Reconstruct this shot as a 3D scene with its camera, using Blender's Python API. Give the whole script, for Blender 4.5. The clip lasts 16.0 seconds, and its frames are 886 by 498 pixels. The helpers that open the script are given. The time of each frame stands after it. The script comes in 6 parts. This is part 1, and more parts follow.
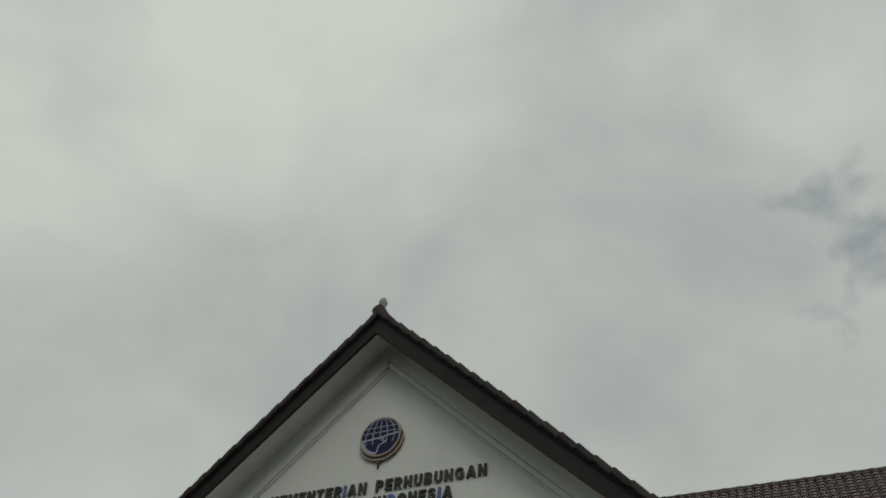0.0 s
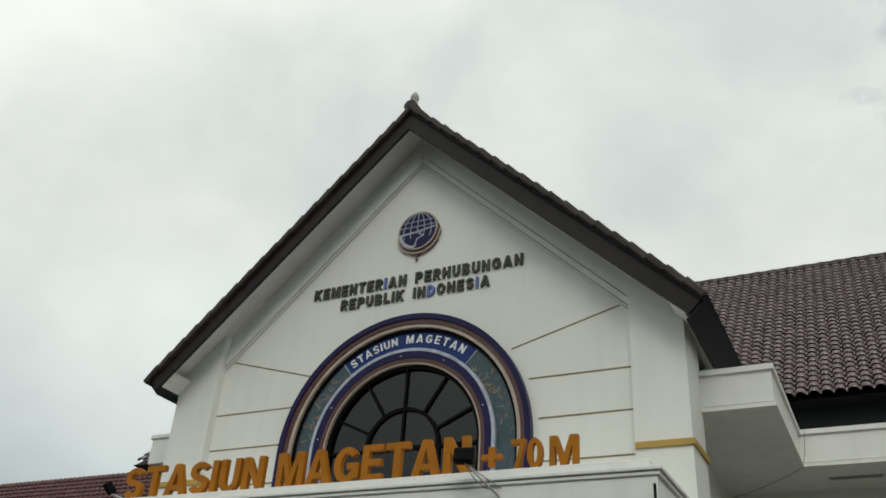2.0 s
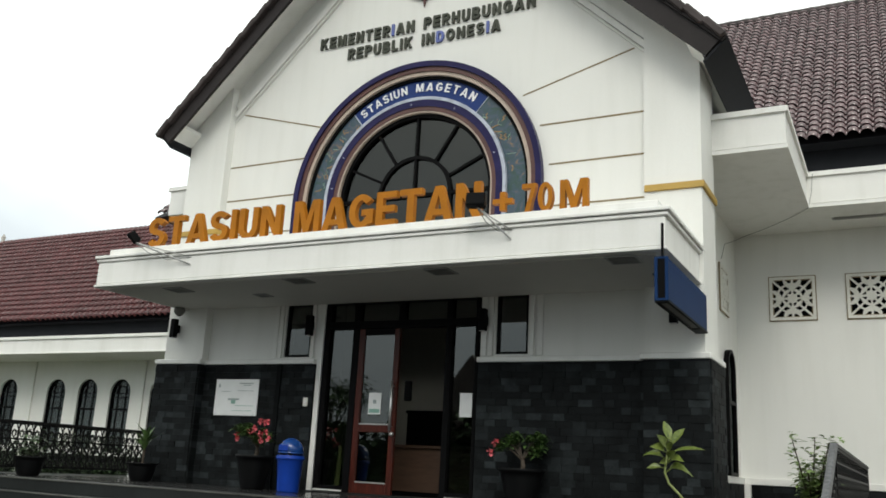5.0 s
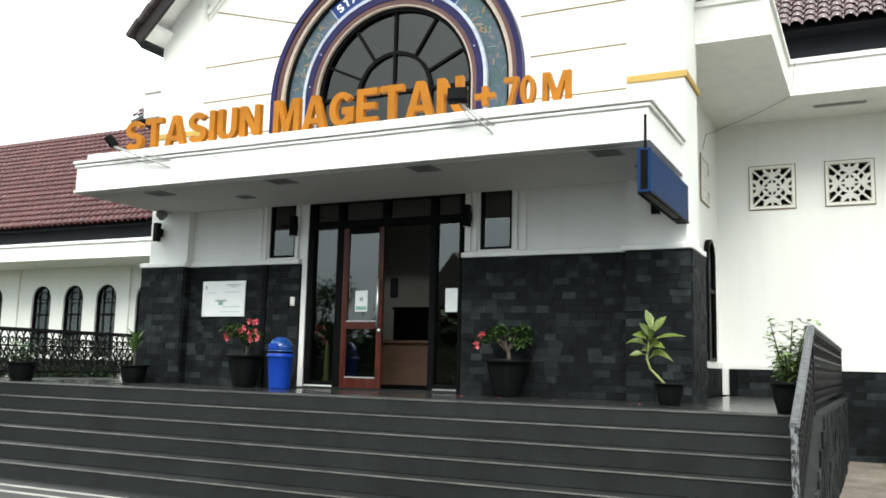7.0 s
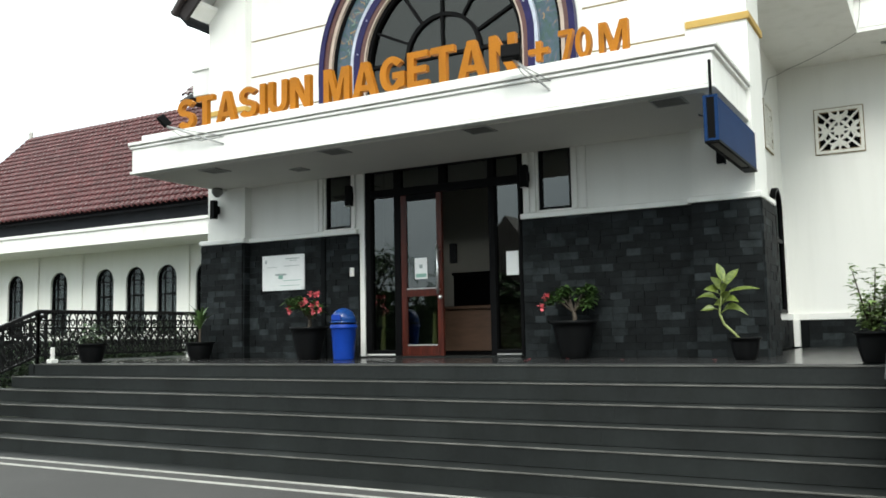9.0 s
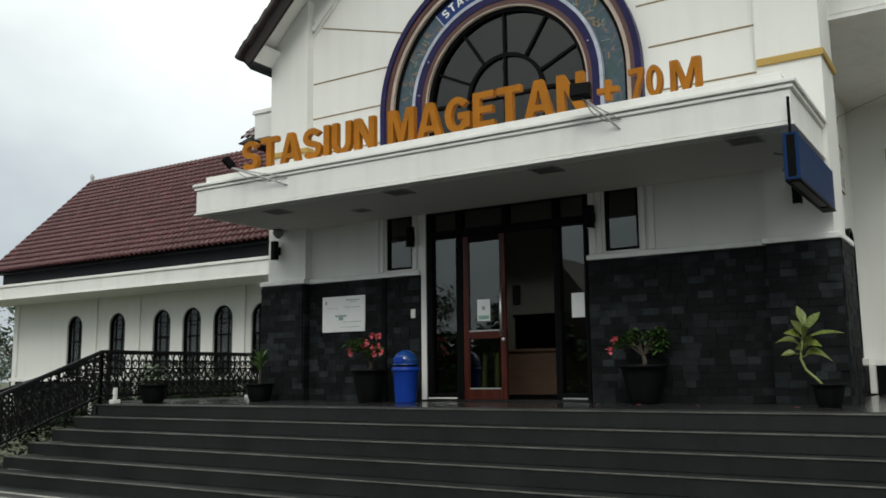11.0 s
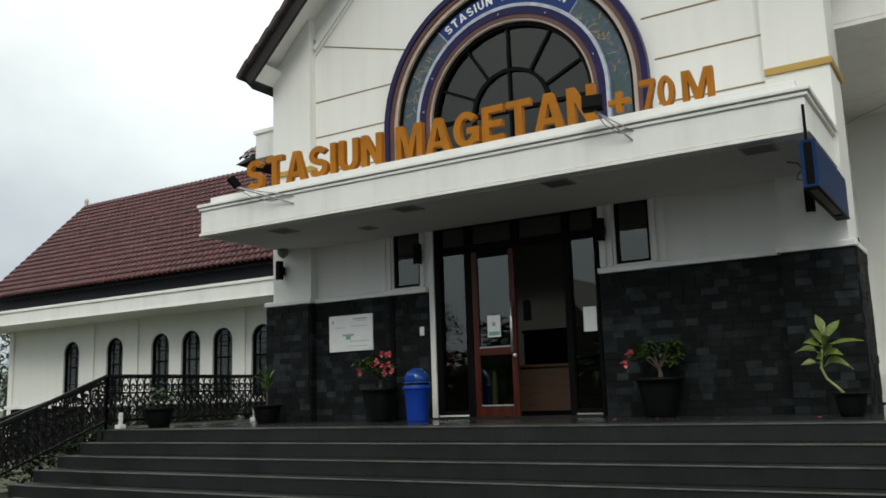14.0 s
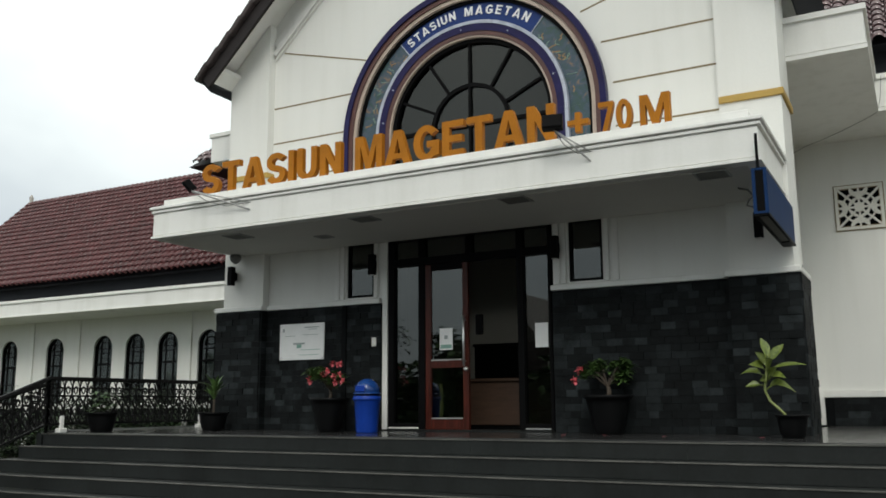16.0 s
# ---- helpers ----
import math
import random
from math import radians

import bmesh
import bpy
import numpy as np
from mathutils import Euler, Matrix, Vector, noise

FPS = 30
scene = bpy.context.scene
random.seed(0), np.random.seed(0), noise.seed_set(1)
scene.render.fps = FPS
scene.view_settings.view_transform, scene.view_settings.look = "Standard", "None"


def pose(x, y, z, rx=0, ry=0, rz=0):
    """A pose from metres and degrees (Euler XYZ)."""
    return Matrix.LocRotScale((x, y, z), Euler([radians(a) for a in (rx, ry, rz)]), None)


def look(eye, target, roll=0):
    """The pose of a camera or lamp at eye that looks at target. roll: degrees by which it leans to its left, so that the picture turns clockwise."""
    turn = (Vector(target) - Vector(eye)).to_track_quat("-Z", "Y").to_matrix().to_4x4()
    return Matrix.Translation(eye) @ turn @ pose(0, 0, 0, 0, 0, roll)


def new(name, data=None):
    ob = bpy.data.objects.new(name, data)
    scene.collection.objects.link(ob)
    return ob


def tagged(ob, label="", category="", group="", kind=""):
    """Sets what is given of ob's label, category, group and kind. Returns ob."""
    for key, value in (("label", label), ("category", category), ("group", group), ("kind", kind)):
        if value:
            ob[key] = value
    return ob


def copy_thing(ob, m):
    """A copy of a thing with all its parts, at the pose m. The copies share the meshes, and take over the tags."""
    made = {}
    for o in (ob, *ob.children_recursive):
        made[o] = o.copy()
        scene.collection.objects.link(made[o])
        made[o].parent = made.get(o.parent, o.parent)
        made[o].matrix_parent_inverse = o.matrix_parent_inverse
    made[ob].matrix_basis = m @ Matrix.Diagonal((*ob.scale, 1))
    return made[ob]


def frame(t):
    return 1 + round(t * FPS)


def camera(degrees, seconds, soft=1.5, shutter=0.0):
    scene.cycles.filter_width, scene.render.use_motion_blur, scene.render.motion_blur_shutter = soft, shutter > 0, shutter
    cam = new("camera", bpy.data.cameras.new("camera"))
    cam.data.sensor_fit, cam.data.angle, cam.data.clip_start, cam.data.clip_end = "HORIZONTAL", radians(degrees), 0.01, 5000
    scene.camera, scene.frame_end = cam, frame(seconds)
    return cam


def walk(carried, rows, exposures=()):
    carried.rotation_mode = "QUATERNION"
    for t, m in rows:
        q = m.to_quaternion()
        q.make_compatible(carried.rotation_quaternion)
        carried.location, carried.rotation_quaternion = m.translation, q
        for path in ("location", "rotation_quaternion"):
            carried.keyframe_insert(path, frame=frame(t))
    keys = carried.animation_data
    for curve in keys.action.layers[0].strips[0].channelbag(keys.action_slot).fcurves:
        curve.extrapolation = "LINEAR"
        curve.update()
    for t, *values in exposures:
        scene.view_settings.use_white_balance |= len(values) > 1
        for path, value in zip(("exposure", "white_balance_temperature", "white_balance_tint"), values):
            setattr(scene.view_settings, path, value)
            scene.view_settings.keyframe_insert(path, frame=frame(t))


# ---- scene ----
cam = camera(53.6, 16.0, 1.7)
PATH = [
    (0, (7.22, -10.1, 0.41), (6.5618, -8.806, 1.7855), 5.19),
    (0.5, (7.206, -10.08, 0.41), (6.5081, -8.7611, 1.7417), 5.28),
    (1, (7.192, -10.06, 0.409), (6.4504, -8.6588, 1.629), 4.72),
    (1.5, (7.178, -10.039, 0.409), (6.3923, -8.5647, 1.5082), 4.21),
    (2, (7.164, -10.019, 0.408), (6.3449, -8.4964, 1.414), 4.17),
    (2.5, (7.15, -9.999, 0.408), (6.3026, -8.431, 1.3156), 4.18),
    (3, (7.134, -10.004, 0.402), (6.2736, -8.3931, 1.2166), 4.11),
    (3.5, (7.145, -9.995, 0.389), (6.2734, -8.3507, 1.1198), 4.12),
    (4, (7.121, -9.974, 0.375), (6.2293, -8.3095, 1.0323), 3.57),
    (4.5, (7.126, -9.981, 0.353), (6.2245, -8.2916, 0.9304), 3.21),
    (5, (7.122, -9.969, 0.351), (6.2161, -8.2547, 0.8422), 3.08),
    (5.2, (7.12, -9.971, 0.349), (6.2129, -8.2475, 0.8029), 3.05),
    (7.3, (7.095, -9.998, 0.328), (6.235, -8.2076, 0.5658), 1.01),
    (7.5, (7.092, -10, 0.325), (6.2447, -8.2011, 0.5398), 0.83),
    (8, (7.021, -10.01, 0.296), (6.1359, -8.2231, 0.4494), 0.26),
    (8.5, (6.949, -9.948, 0.301), (6.0136, -8.1843, 0.4368), -0.34),
    (9, (6.916, -9.905, 0.331), (5.9337, -8.1723, 0.5187), -1.12),
    (9.2, (6.89, -9.904, 0.332), (5.8812, -8.1909, 0.5486), -1.44),
    (11.3, (6.615, -9.899, 0.35), (5.543, -8.2377, 0.6555), -0.78),
    (11.5, (6.589, -9.898, 0.351), (5.5135, -8.2436, 0.6777), -0.94),
    (12, (6.518, -9.884, 0.35), (5.4554, -8.2278, 0.7074), -1.45),
    (12.5, (6.515, -9.884, 0.345), (5.4512, -8.2287, 0.6985), -2.72),
    (13, (6.485, -9.888, 0.335), (5.4428, -8.2192, 0.6924), -3.01),
    (13.5, (6.45, -9.905, 0.326), (5.4345, -8.217, 0.6703), -2.67),
    (14, (6.399, -9.953, 0.326), (5.3593, -8.2763, 0.6522), -1.88),
    (14.5, (6.4, -9.966, 0.314), (5.3775, -8.2778, 0.6405), -1.37),
    (15, (6.379, -10.005, 0.31), (5.3963, -8.2928, 0.6327), -0.76),
    (15.5, (6.368, -10.011, 0.327), (5.4166, -8.2855, 0.6723), -0.40),
    (16, (6.355, -10.027, 0.338), (5.417, -8.295, 0.6869), -0.38),
]
EXPO = [(0.0, -1.66, 6650, 3), (0.5, -1.58, 6650, 3), (1.0, -1.26, 6650, 3), (1.5, -1.07, 6650, 4), (2.0, -0.90, 6650, 4), (3.0, -0.55, 6650, 6), (4.0, -0.36, 6650, 6), (5.0, -0.10, 6650, 7), (7.5, 0.97, 6450, 6), (8.5, 1.00, 6450, 5), (9.0, 0.62, 6450, 5), (11.5, -0.46, 6600, 7), (12.5, -0.46, 6600, 7), (14.0, -0.42, 6600, 7), (16.0, -0.34, 6600, 7)]
walk(cam, [(t, look(eye, to, roll)) for t, eye, to, roll in PATH], EXPO)

# ---- world: overcast sky with thin gaps, and a soft sun ----
SUN_EL, SUN_AZ = radians(39), radians(200)
BREAK = (0.094, 0.740, 0.666)
world = bpy.data.worlds.new("overcast_sky")
scene.world = world
world.use_nodes = True
wn, wl = world.node_tree.nodes, world.node_tree.links
wn.clear()
w_out = wn.new("ShaderNodeOutputWorld")
w_bg = wn.new("ShaderNodeBackground")
w_sky = wn.new("ShaderNodeTexSky")
w_sky.sky_type = 'NISHITA'
w_sky.sun_disc = False
w_sky.sun_elevation, w_sky.sun_rotation = SUN_EL, SUN_AZ
w_tc = wn.new("ShaderNodeTexCoord")
w_map = wn.new("ShaderNodeMapping")
w_map.inputs['Scale'].default_value = (1.0, 1.0, 1.25)
w_map.inputs['Location'].default_value = (1.35, 0.7, 0.4)
w_n1 = wn.new("ShaderNodeTexNoise")
w_n1.inputs['Scale'].default_value = 2.3
w_n1.inputs['Detail'].default_value = 5
w_n1.inputs['Roughness'].default_value = 0.52
w_n1.inputs['Distortion'].default_value = 0.15
w_r1 = wn.new("ShaderNodeValToRGB")
w_r1.color_ramp.elements[0].position, w_r1.color_ramp.elements[0].color = 0.34, (0.80, 0.835, 0.86, 1)
w_r1.color_ramp.elements[1].position, w_r1.color_ramp.elements[1].color = 0.64, (1.17, 1.195, 1.165, 1)
w_gap = wn.new("ShaderNodeValToRGB")
w_gap.color_ramp.elements[0].position, w_gap.color_ramp.elements[0].color = 0.16, (0.35, 0.35, 0.35, 1)
w_gap.color_ramp.elements[1].position, w_gap.color_ramp.elements[1].color = 0.29, (1.0, 1.0, 1.0, 1)
w_n2 = wn.new("ShaderNodeTexNoise")
w_n2.inputs['Scale'].default_value = 3.1
w_n2.inputs['Detail'].default_value = 6
w_dim = wn.new("ShaderNodeMix")
w_dim.data_type = 'RGBA'
w_dim.blend_type = 'MULTIPLY'
w_dim.inputs['Factor'].default_value = 1.0
w_dim.inputs['B'].default_value = (0.12, 0.12, 0.12, 1)
w_mix = wn.new("ShaderNodeMix")
w_mix.data_type = 'RGBA'
wl.new(w_tc.outputs['Generated'], w_map.inputs['Vector'])
wl.new(w_map.outputs['Vector'], w_n1.inputs['Vector'])
wl.new(w_map.outputs['Vector'], w_n2.inputs['Vector'])
wl.new(w_n1.outputs['Fac'], w_r1.inputs['Fac'])
wl.new(w_n2.outputs['Fac'], w_gap.inputs['Fac'])
wl.new(w_sky.outputs['Color'], w_dim.inputs['A'])
# one ragged blue break in the cloud
w_far = wn.new("ShaderNodeVectorMath")
w_far.operation = 'DISTANCE'
w_far.inputs[1].default_value = BREAK
w_rag = wn.new("ShaderNodeMath")
w_rag.operation = 'MULTIPLY_ADD'
w_rag.inputs[1].default_value = 0.42
w_n3 = wn.new("ShaderNodeTexNoise")
w_n3.inputs['Scale'].default_value, w_n3.inputs['Detail'].default_value = 9.0, 5
w_edge = wn.new("ShaderNodeMapRange")
w_edge.inputs['From Min'].default_value, w_edge.inputs['From Max'].default_value = 0.205, 0.285
w_edge.inputs['To Min'].default_value = 0.42
w_least = wn.new("ShaderNodeMath")
w_least.operation = 'MINIMUM'
wl.new(w_tc.outputs['Generated'], w_far.inputs[0])
wl.new(w_tc.outputs['Generated'], w_n3.inputs['Vector'])
wl.new(w_n3.outputs['Fac'], w_rag.inputs[0])
wl.new(w_far.outputs['Value'], w_rag.inputs[2])
wl.new(w_rag.outputs['Value'], w_edge.inputs['Value'])
wl.new(w_edge.outputs['Result'], w_least.inputs[0])
wl.new(w_gap.outputs['Color'], w_least.inputs[1])
wl.new(w_least.outputs['Value'], w_mix.inputs['Factor'])
wl.new(w_dim.outputs['Result'], w_mix.inputs['A'])
wl.new(w_r1.outputs['Color'], w_mix.inputs['B'])
# an overcast sky is brightest overhead and dims towards the horizon
w_sep = wn.new("ShaderNodeSeparateXYZ")
w_cie = wn.new("ShaderNodeValToRGB")
w_cie.color_ramp.elements[0].position, w_cie.color_ramp.elements[0].color = 0.0, (0.47, 0.50, 0.54, 1)
w_cie.color_ramp.elements[1].position, w_cie.color_ramp.elements[1].color = 1.0, (1.24, 1.24, 1.23, 1)
for w_p, w_c in ((0.16, (0.61, 0.655, 0.71, 1)), (0.32, (0.86, 0.895, 0.93, 1)), (0.48, (1.03, 1.03, 1.03, 1))):
    w_cie.color_ramp.elements.new(w_p).color = w_c
w_grad = wn.new("ShaderNodeMix")
w_grad.data_type, w_grad.blend_type = 'RGBA', 'MULTIPLY'
w_grad.inputs['Factor'].default_value = 1.0
wl.new(w_tc.outputs['Generated'], w_sep.inputs['Vector'])
wl.new(w_sep.outputs['Z'], w_cie.inputs['Fac'])
wl.new(w_mix.outputs['Result'], w_grad.inputs['A'])
wl.new(w_cie.outputs['Color'], w_grad.inputs['B'])
wl.new(w_grad.outputs['Result'], w_bg.inputs['Color'])
w_bg.inputs['Strength'].default_value = 1.38
wl.new(w_bg.outputs['Background'], w_out.inputs['Surface'])

sun = new("sun", bpy.data.lights.new("sun", 'SUN'))
sun.data.energy, sun.data.angle, sun.data.color = 1.38, radians(25), (1.0, 0.98, 0.945)
sun.matrix_world = look((10, -27, 23.3), (0, 0, 0))


# ---- materials ----
def material(name, col, rough=0.7, var=0.12, scale=3.0, fine=40.0, bump=0.15, metal=0.0, piece=0.0, col2=None, dirt=0.0, spec=0.5, stretch=(1, 1, 1), skew=1.0):
    m = bpy.data.materials.new(name)
    m.use_nodes = True
    nt = m.node_tree
    b = nt.nodes["Principled BSDF"]
    b.inputs['Roughness'].default_value = rough
    b.inputs['Metallic'].default_value = metal
    b.inputs['Specular IOR Level'].default_value = spec
    geo = nt.nodes.new("ShaderNodeNewGeometry")
    mp = nt.nodes.new("ShaderNodeMapping")
    mp.inputs['Scale'].default_value = stretch
    nt.links.new(geo.outputs['Position'], mp.inputs['Vector'])
    big = nt.nodes.new("ShaderNodeTexNoise")
    big.inputs['Scale'].default_value, big.inputs['Detail'].default_value = scale, 5
    small = nt.nodes.new("ShaderNodeTexNoise")
    small.inputs['Scale'].default_value, small.inputs['Detail'].default_value = fine, 3
    for n in (big, small):
        nt.links.new(mp.outputs['Vector'], n.inputs['Vector'])
    ramp = nt.nodes.new("ShaderNodeValToRGB")
    lo = tuple(c * (1 - var) for c in col) if col2 is None else col2
    hi = tuple(min(1.0, c * (1 + var)) for c in col)
    ramp.color_ramp.elements[0].position, ramp.color_ramp.elements[0].color = 0.3, (*lo, 1)
    ramp.color_ramp.elements[1].position, ramp.color_ramp.elements[1].color = 0.7, (*hi, 1)
    addn = nt.nodes.new("ShaderNodeMath")
    addn.operation = 'MULTIPLY_ADD'
    addn.inputs[1].default_value = 0.35
    sub = nt.nodes.new("ShaderNodeMath")
    sub.operation = 'MULTIPLY'
    sub.inputs[1].default_value = 0.65
    nt.links.new(big.outputs['Fac'], sub.inputs[0])
    nt.links.new(small.outputs['Fac'], addn.inputs[0])
    nt.links.new(sub.outputs['Value'], addn.inputs[2])
    nt.links.new(addn.outputs['Value'], ramp.inputs['Fac'])
    out = ramp.outputs['Color']
    if piece:
        info = nt.nodes.new("ShaderNodeObjectInfo")
        rng = nt.nodes.new("ShaderNodeMapRange")
        rng.inputs['To Min'].default_value, rng.inputs['To Max'].default_value = (1 - piece, 1 + piece) if skew == 1.0 else (1 - piece * 0.3, 1 + piece * 4)
        mixr = nt.nodes.new("ShaderNodeMath")
        mixr.operation = 'ADD'
        frac = nt.nodes.new("ShaderNodeMath")
        frac.operation = 'FRACT'
        nt.links.new(info.outputs['Random'], mixr.inputs[0])
        nt.links.new(geo.outputs['Random Per Island'], mixr.inputs[1])
        nt.links.new(mixr.outputs['Value'], frac.inputs[0])
        powr = nt.nodes.new("ShaderNodeMath")
        powr.operation = 'POWER'
        powr.inputs[1].default_value = skew
        nt.links.new(frac.outputs['Value'], powr.inputs[0])
        nt.links.new(powr.outputs['Value'], rng.inputs['Value'])
        mul = nt.nodes.new("ShaderNodeMix")
        mul.data_type, mul.blend_type = 'RGBA', 'MULTIPLY'
        mul.inputs['Factor'].default_value = 1.0
        nt.links.new(out, mul.inputs['A'])
        nt.links.new(rng.outputs['Result'], mul.inputs['B'])
        out = mul.outputs['Result']
    if dirt:
        streak = nt.nodes.new("ShaderNodeTexNoise")
        streak.inputs['Scale'].default_value, streak.inputs['Detail'].default_value = 1.0, 6
        mp2 = nt.nodes.new("ShaderNodeMapping")
        mp2.inputs['Scale'].default_value = (5.0, 5.0, 0.5)
        nt.links.new(geo.outputs['Position'], mp2.inputs['Vector'])
        nt.links.new(mp2.outputs['Vector'], streak.inputs['Vector'])
        sr = nt.nodes.new("ShaderNodeValToRGB")
        sr.color_ramp.elements[0].position, sr.color_ramp.elements[0].color = 0.48, (1, 1, 1, 1)
        sr.color_ramp.elements[1].position, sr.color_ramp.elements[1].color = 0.78, (1 - dirt, 1 - dirt, 1 - dirt * 1.15, 1)
        nt.links.new(streak.outputs['Fac'], sr.inputs['Fac'])
        mul2 = nt.nodes.new("ShaderNodeMix")
        mul2.data_type, mul2.blend_type = 'RGBA', 'MULTIPLY'
        mul2.inputs['Factor'].default_value = 1.0
        nt.links.new(out, mul2.inputs['A'])
        nt.links.new(sr.outputs['Color'], mul2.inputs['B'])
        out = mul2.outputs['Result']
    nt.links.new(out, b.inputs['Base Color'])
    if bump:
        bp = nt.nodes.new("ShaderNodeBump")
        bp.inputs['Strength'].default_value, bp.inputs['Distance'].default_value = bump, 0.01
        nt.links.new(addn.outputs['Value'], bp.inputs['Height'])
        nt.links.new(bp.outputs['Normal'], b.inputs['Normal'])
    return m


def glass_material(name, tint, mirror):
    """Film-coated glass: a share of mirror over tinted see-through."""
    m = bpy.data.materials.new(name)
    m.use_nodes = True
    nt = m.node_tree
    out = nt.nodes["Material Output"]
    nt.nodes.remove(nt.nodes["Principled BSDF"])
    gl = nt.nodes.new("ShaderNodeBsdfGlossy")
    gl.inputs['Roughness'].default_value = 0.015
    gl.inputs['Color'].default_value = (0.95, 0.97, 0.93, 1)
    tr = nt.nodes.new("ShaderNodeBsdfTransparent")
    tr.inputs['Color'].default_value = (*tint, 1)
    mx = nt.nodes.new("ShaderNodeMixShader")
    mx.inputs['Fac'].default_value = mirror
    nt.links.new(tr.outputs['BSDF'], mx.inputs[1])
    nt.links.new(gl.outputs['BSDF'], mx.inputs[2])
    nt.links.new(mx.outputs['Shader'], out.inputs['Surface'])
    return m


WHITE = material("white_paint", (0.738, 0.735, 0.697), 0.6, 0.035, 0.7, 60, 0.10, dirt=0.05)
WHITE_TRIM = material("white_trim_paint", (0.77, 0.765, 0.73), 0.55, 0.035, 1.2, 50, 0.08, dirt=0.10)
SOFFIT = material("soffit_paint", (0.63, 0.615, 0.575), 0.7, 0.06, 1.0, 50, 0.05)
STONE = material("andesite_stone", (0.0070, 0.0085, 0.0090), 0.7, 0.65, 6.0, 40, 0.6, piece=0.6, spec=0.12, skew=4.0)
JOINT = material("dark_joint", (0.0050, 0.0058, 0.0062), 0.85, 0.2, 8, 60, 0.3, spec=0.08)
STEP = material("charcoal_step_tile", (0.0130, 0.0150, 0.0145), 0.45, 0.42, 1.6, 26, 0.15, dirt=0.38, spec=0.3)
NOSING = material("worn_step_nosing", (0.080, 0.079, 0.072), 0.6, 0.65, 3.5, 60, 0.2, spec=0.3)
FLOOR_TILE = material("polished_floor_tile", (0.03, 0.03, 0.03), 0.16, 0.15, 2, 40, 0.03, piece=0.08)
ASPHALT = material("asphalt", (0.037, 0.036, 0.0345), 0.85, 0.25, 0.8, 120, 0.5)
LINE = material("pale_kerb_paint", (0.33, 0.325, 0.30), 0.7, 0.25, 5, 60, 0.2)
YARD = material("stained_yard_concrete", (0.235, 0.20, 0.165), 0.9, 0.2, 1.4, 14, 0.5, col2=(0.060, 0.048, 0.036))
FLANK = material("rough_flank_stone", (0.024, 0.0255, 0.025), 0.8, 0.3, 9, 50, 0.8, col2=(0.008, 0.0085, 0.009), spec=0.2)
CONCRETE = material("weathered_concrete", (0.40, 0.38, 0.35), 0.85, 0.2, 1.5, 50, 0.3, dirt=0.2)
SOIL = material("soil", (0.16, 0.12, 0.08), 0.95, 0.3, 4, 60, 0.6)
TILE_ROOF = material("glazed_roof_tile", (0.125, 0.078, 0.082), 0.17, 0.22, 2.5, 40, 0.06, piece=0.2, spec=0.9)
TILE_RED = material("red_roof_tile", (0.085, 0.025, 0.026), 0.25, 0.2, 1.5, 40, 0.08, piece=0.2, spec=0.35)
CAP_TILE = material("brown_cap_tile", (0.054, 0.044, 0.043), 0.5, 0.3, 4, 50, 0.15, piece=0.25, spec=0.15)
FASCIA = material("dark_brown_fascia", (0.027, 0.023, 0.023), 0.55, 0.25, 3, 50, 0.1, spec=0.15)
DARK_FASCIA = material("black_fascia", (0.016, 0.017, 0.020), 0.5, 0.2, 3, 50, 0.1, spec=0.08)
GROOVE = material("ochre_groove", (0.22, 0.17, 0.09), 0.8, 0.3, 8, 60, 0.1)
GOLD = material("ochre_band_paint", (0.42, 0.27, 0.06), 0.6, 0.12, 3, 50, 0.1)
NAVY = material("navy_glazed_paint", (0.017, 0.0145, 0.062), 0.35, 0.3, 5, 50, 0.05, spec=0.15)
BANNER = material("blue_banner", (0.018, 0.040, 0.15), 0.4, 0.15, 3, 50, 0.02, spec=0.15)
RUST = material("red_brown_rim", (0.085, 0.034, 0.028), 0.5, 0.25, 6, 50, 0.1)
CREAM = material("cream_rim", (0.42, 0.34, 0.28), 0.5, 0.2, 6, 50, 0.1)
CHIP = material("worn_white_rim", (0.38, 0.41, 0.48), 0.5, 0.3, 9, 60, 0.1)
BLACK = material("black_metal", (0.004, 0.004, 0.0043), 0.5, 0.25, 6, 60, 0.1, spec=0.05)
IRON = material("black_wrought_iron", (0.007, 0.007, 0.007), 0.5, 0.3, 6, 60, 0.2, spec=0.15)
GREY_RAIL = material("worn_grey_handrail", (0.11, 0.116, 0.12), 0.5, 0.2, 22, 60, 0.3, col2=(0.010, 0.010, 0.012))
ORANGE = material("orange_letter_paint", (0.38, 0.140, 0.010), 0.5, 0.25, 3, 50, 0.08, spec=0.15)
GREEN_GREY = material("tarnished_letter", (0.060, 0.064, 0.050), 0.45, 0.3, 6, 50, 0.1, spec=0.15)
BLUE_LETTER = material("blue_letter", (0.09, 0.12, 0.33), 0.45, 0.2, 6, 50, 0.05)
WHITE_LETTER = material("white_letter", (0.78, 0.78, 0.78), 0.5, 0.04, 6, 50, 0.0)
WOOD = material("varnished_red_wood", (0.058, 0.0115, 0.0065), 0.35, 0.7, 4, 30, 0.1, spec=0.25, stretch=(6, 6, 0.6))
PANE_BACKING = material("grey_pane_backing", (0.13, 0.135, 0.13), 0.8, 0.45, 1.4, 30, 0.0)
DESK = material("brown_desk_wood", (0.085, 0.046, 0.028), 0.5, 0.25, 4, 30, 0.1, stretch=(1, 1, 6))
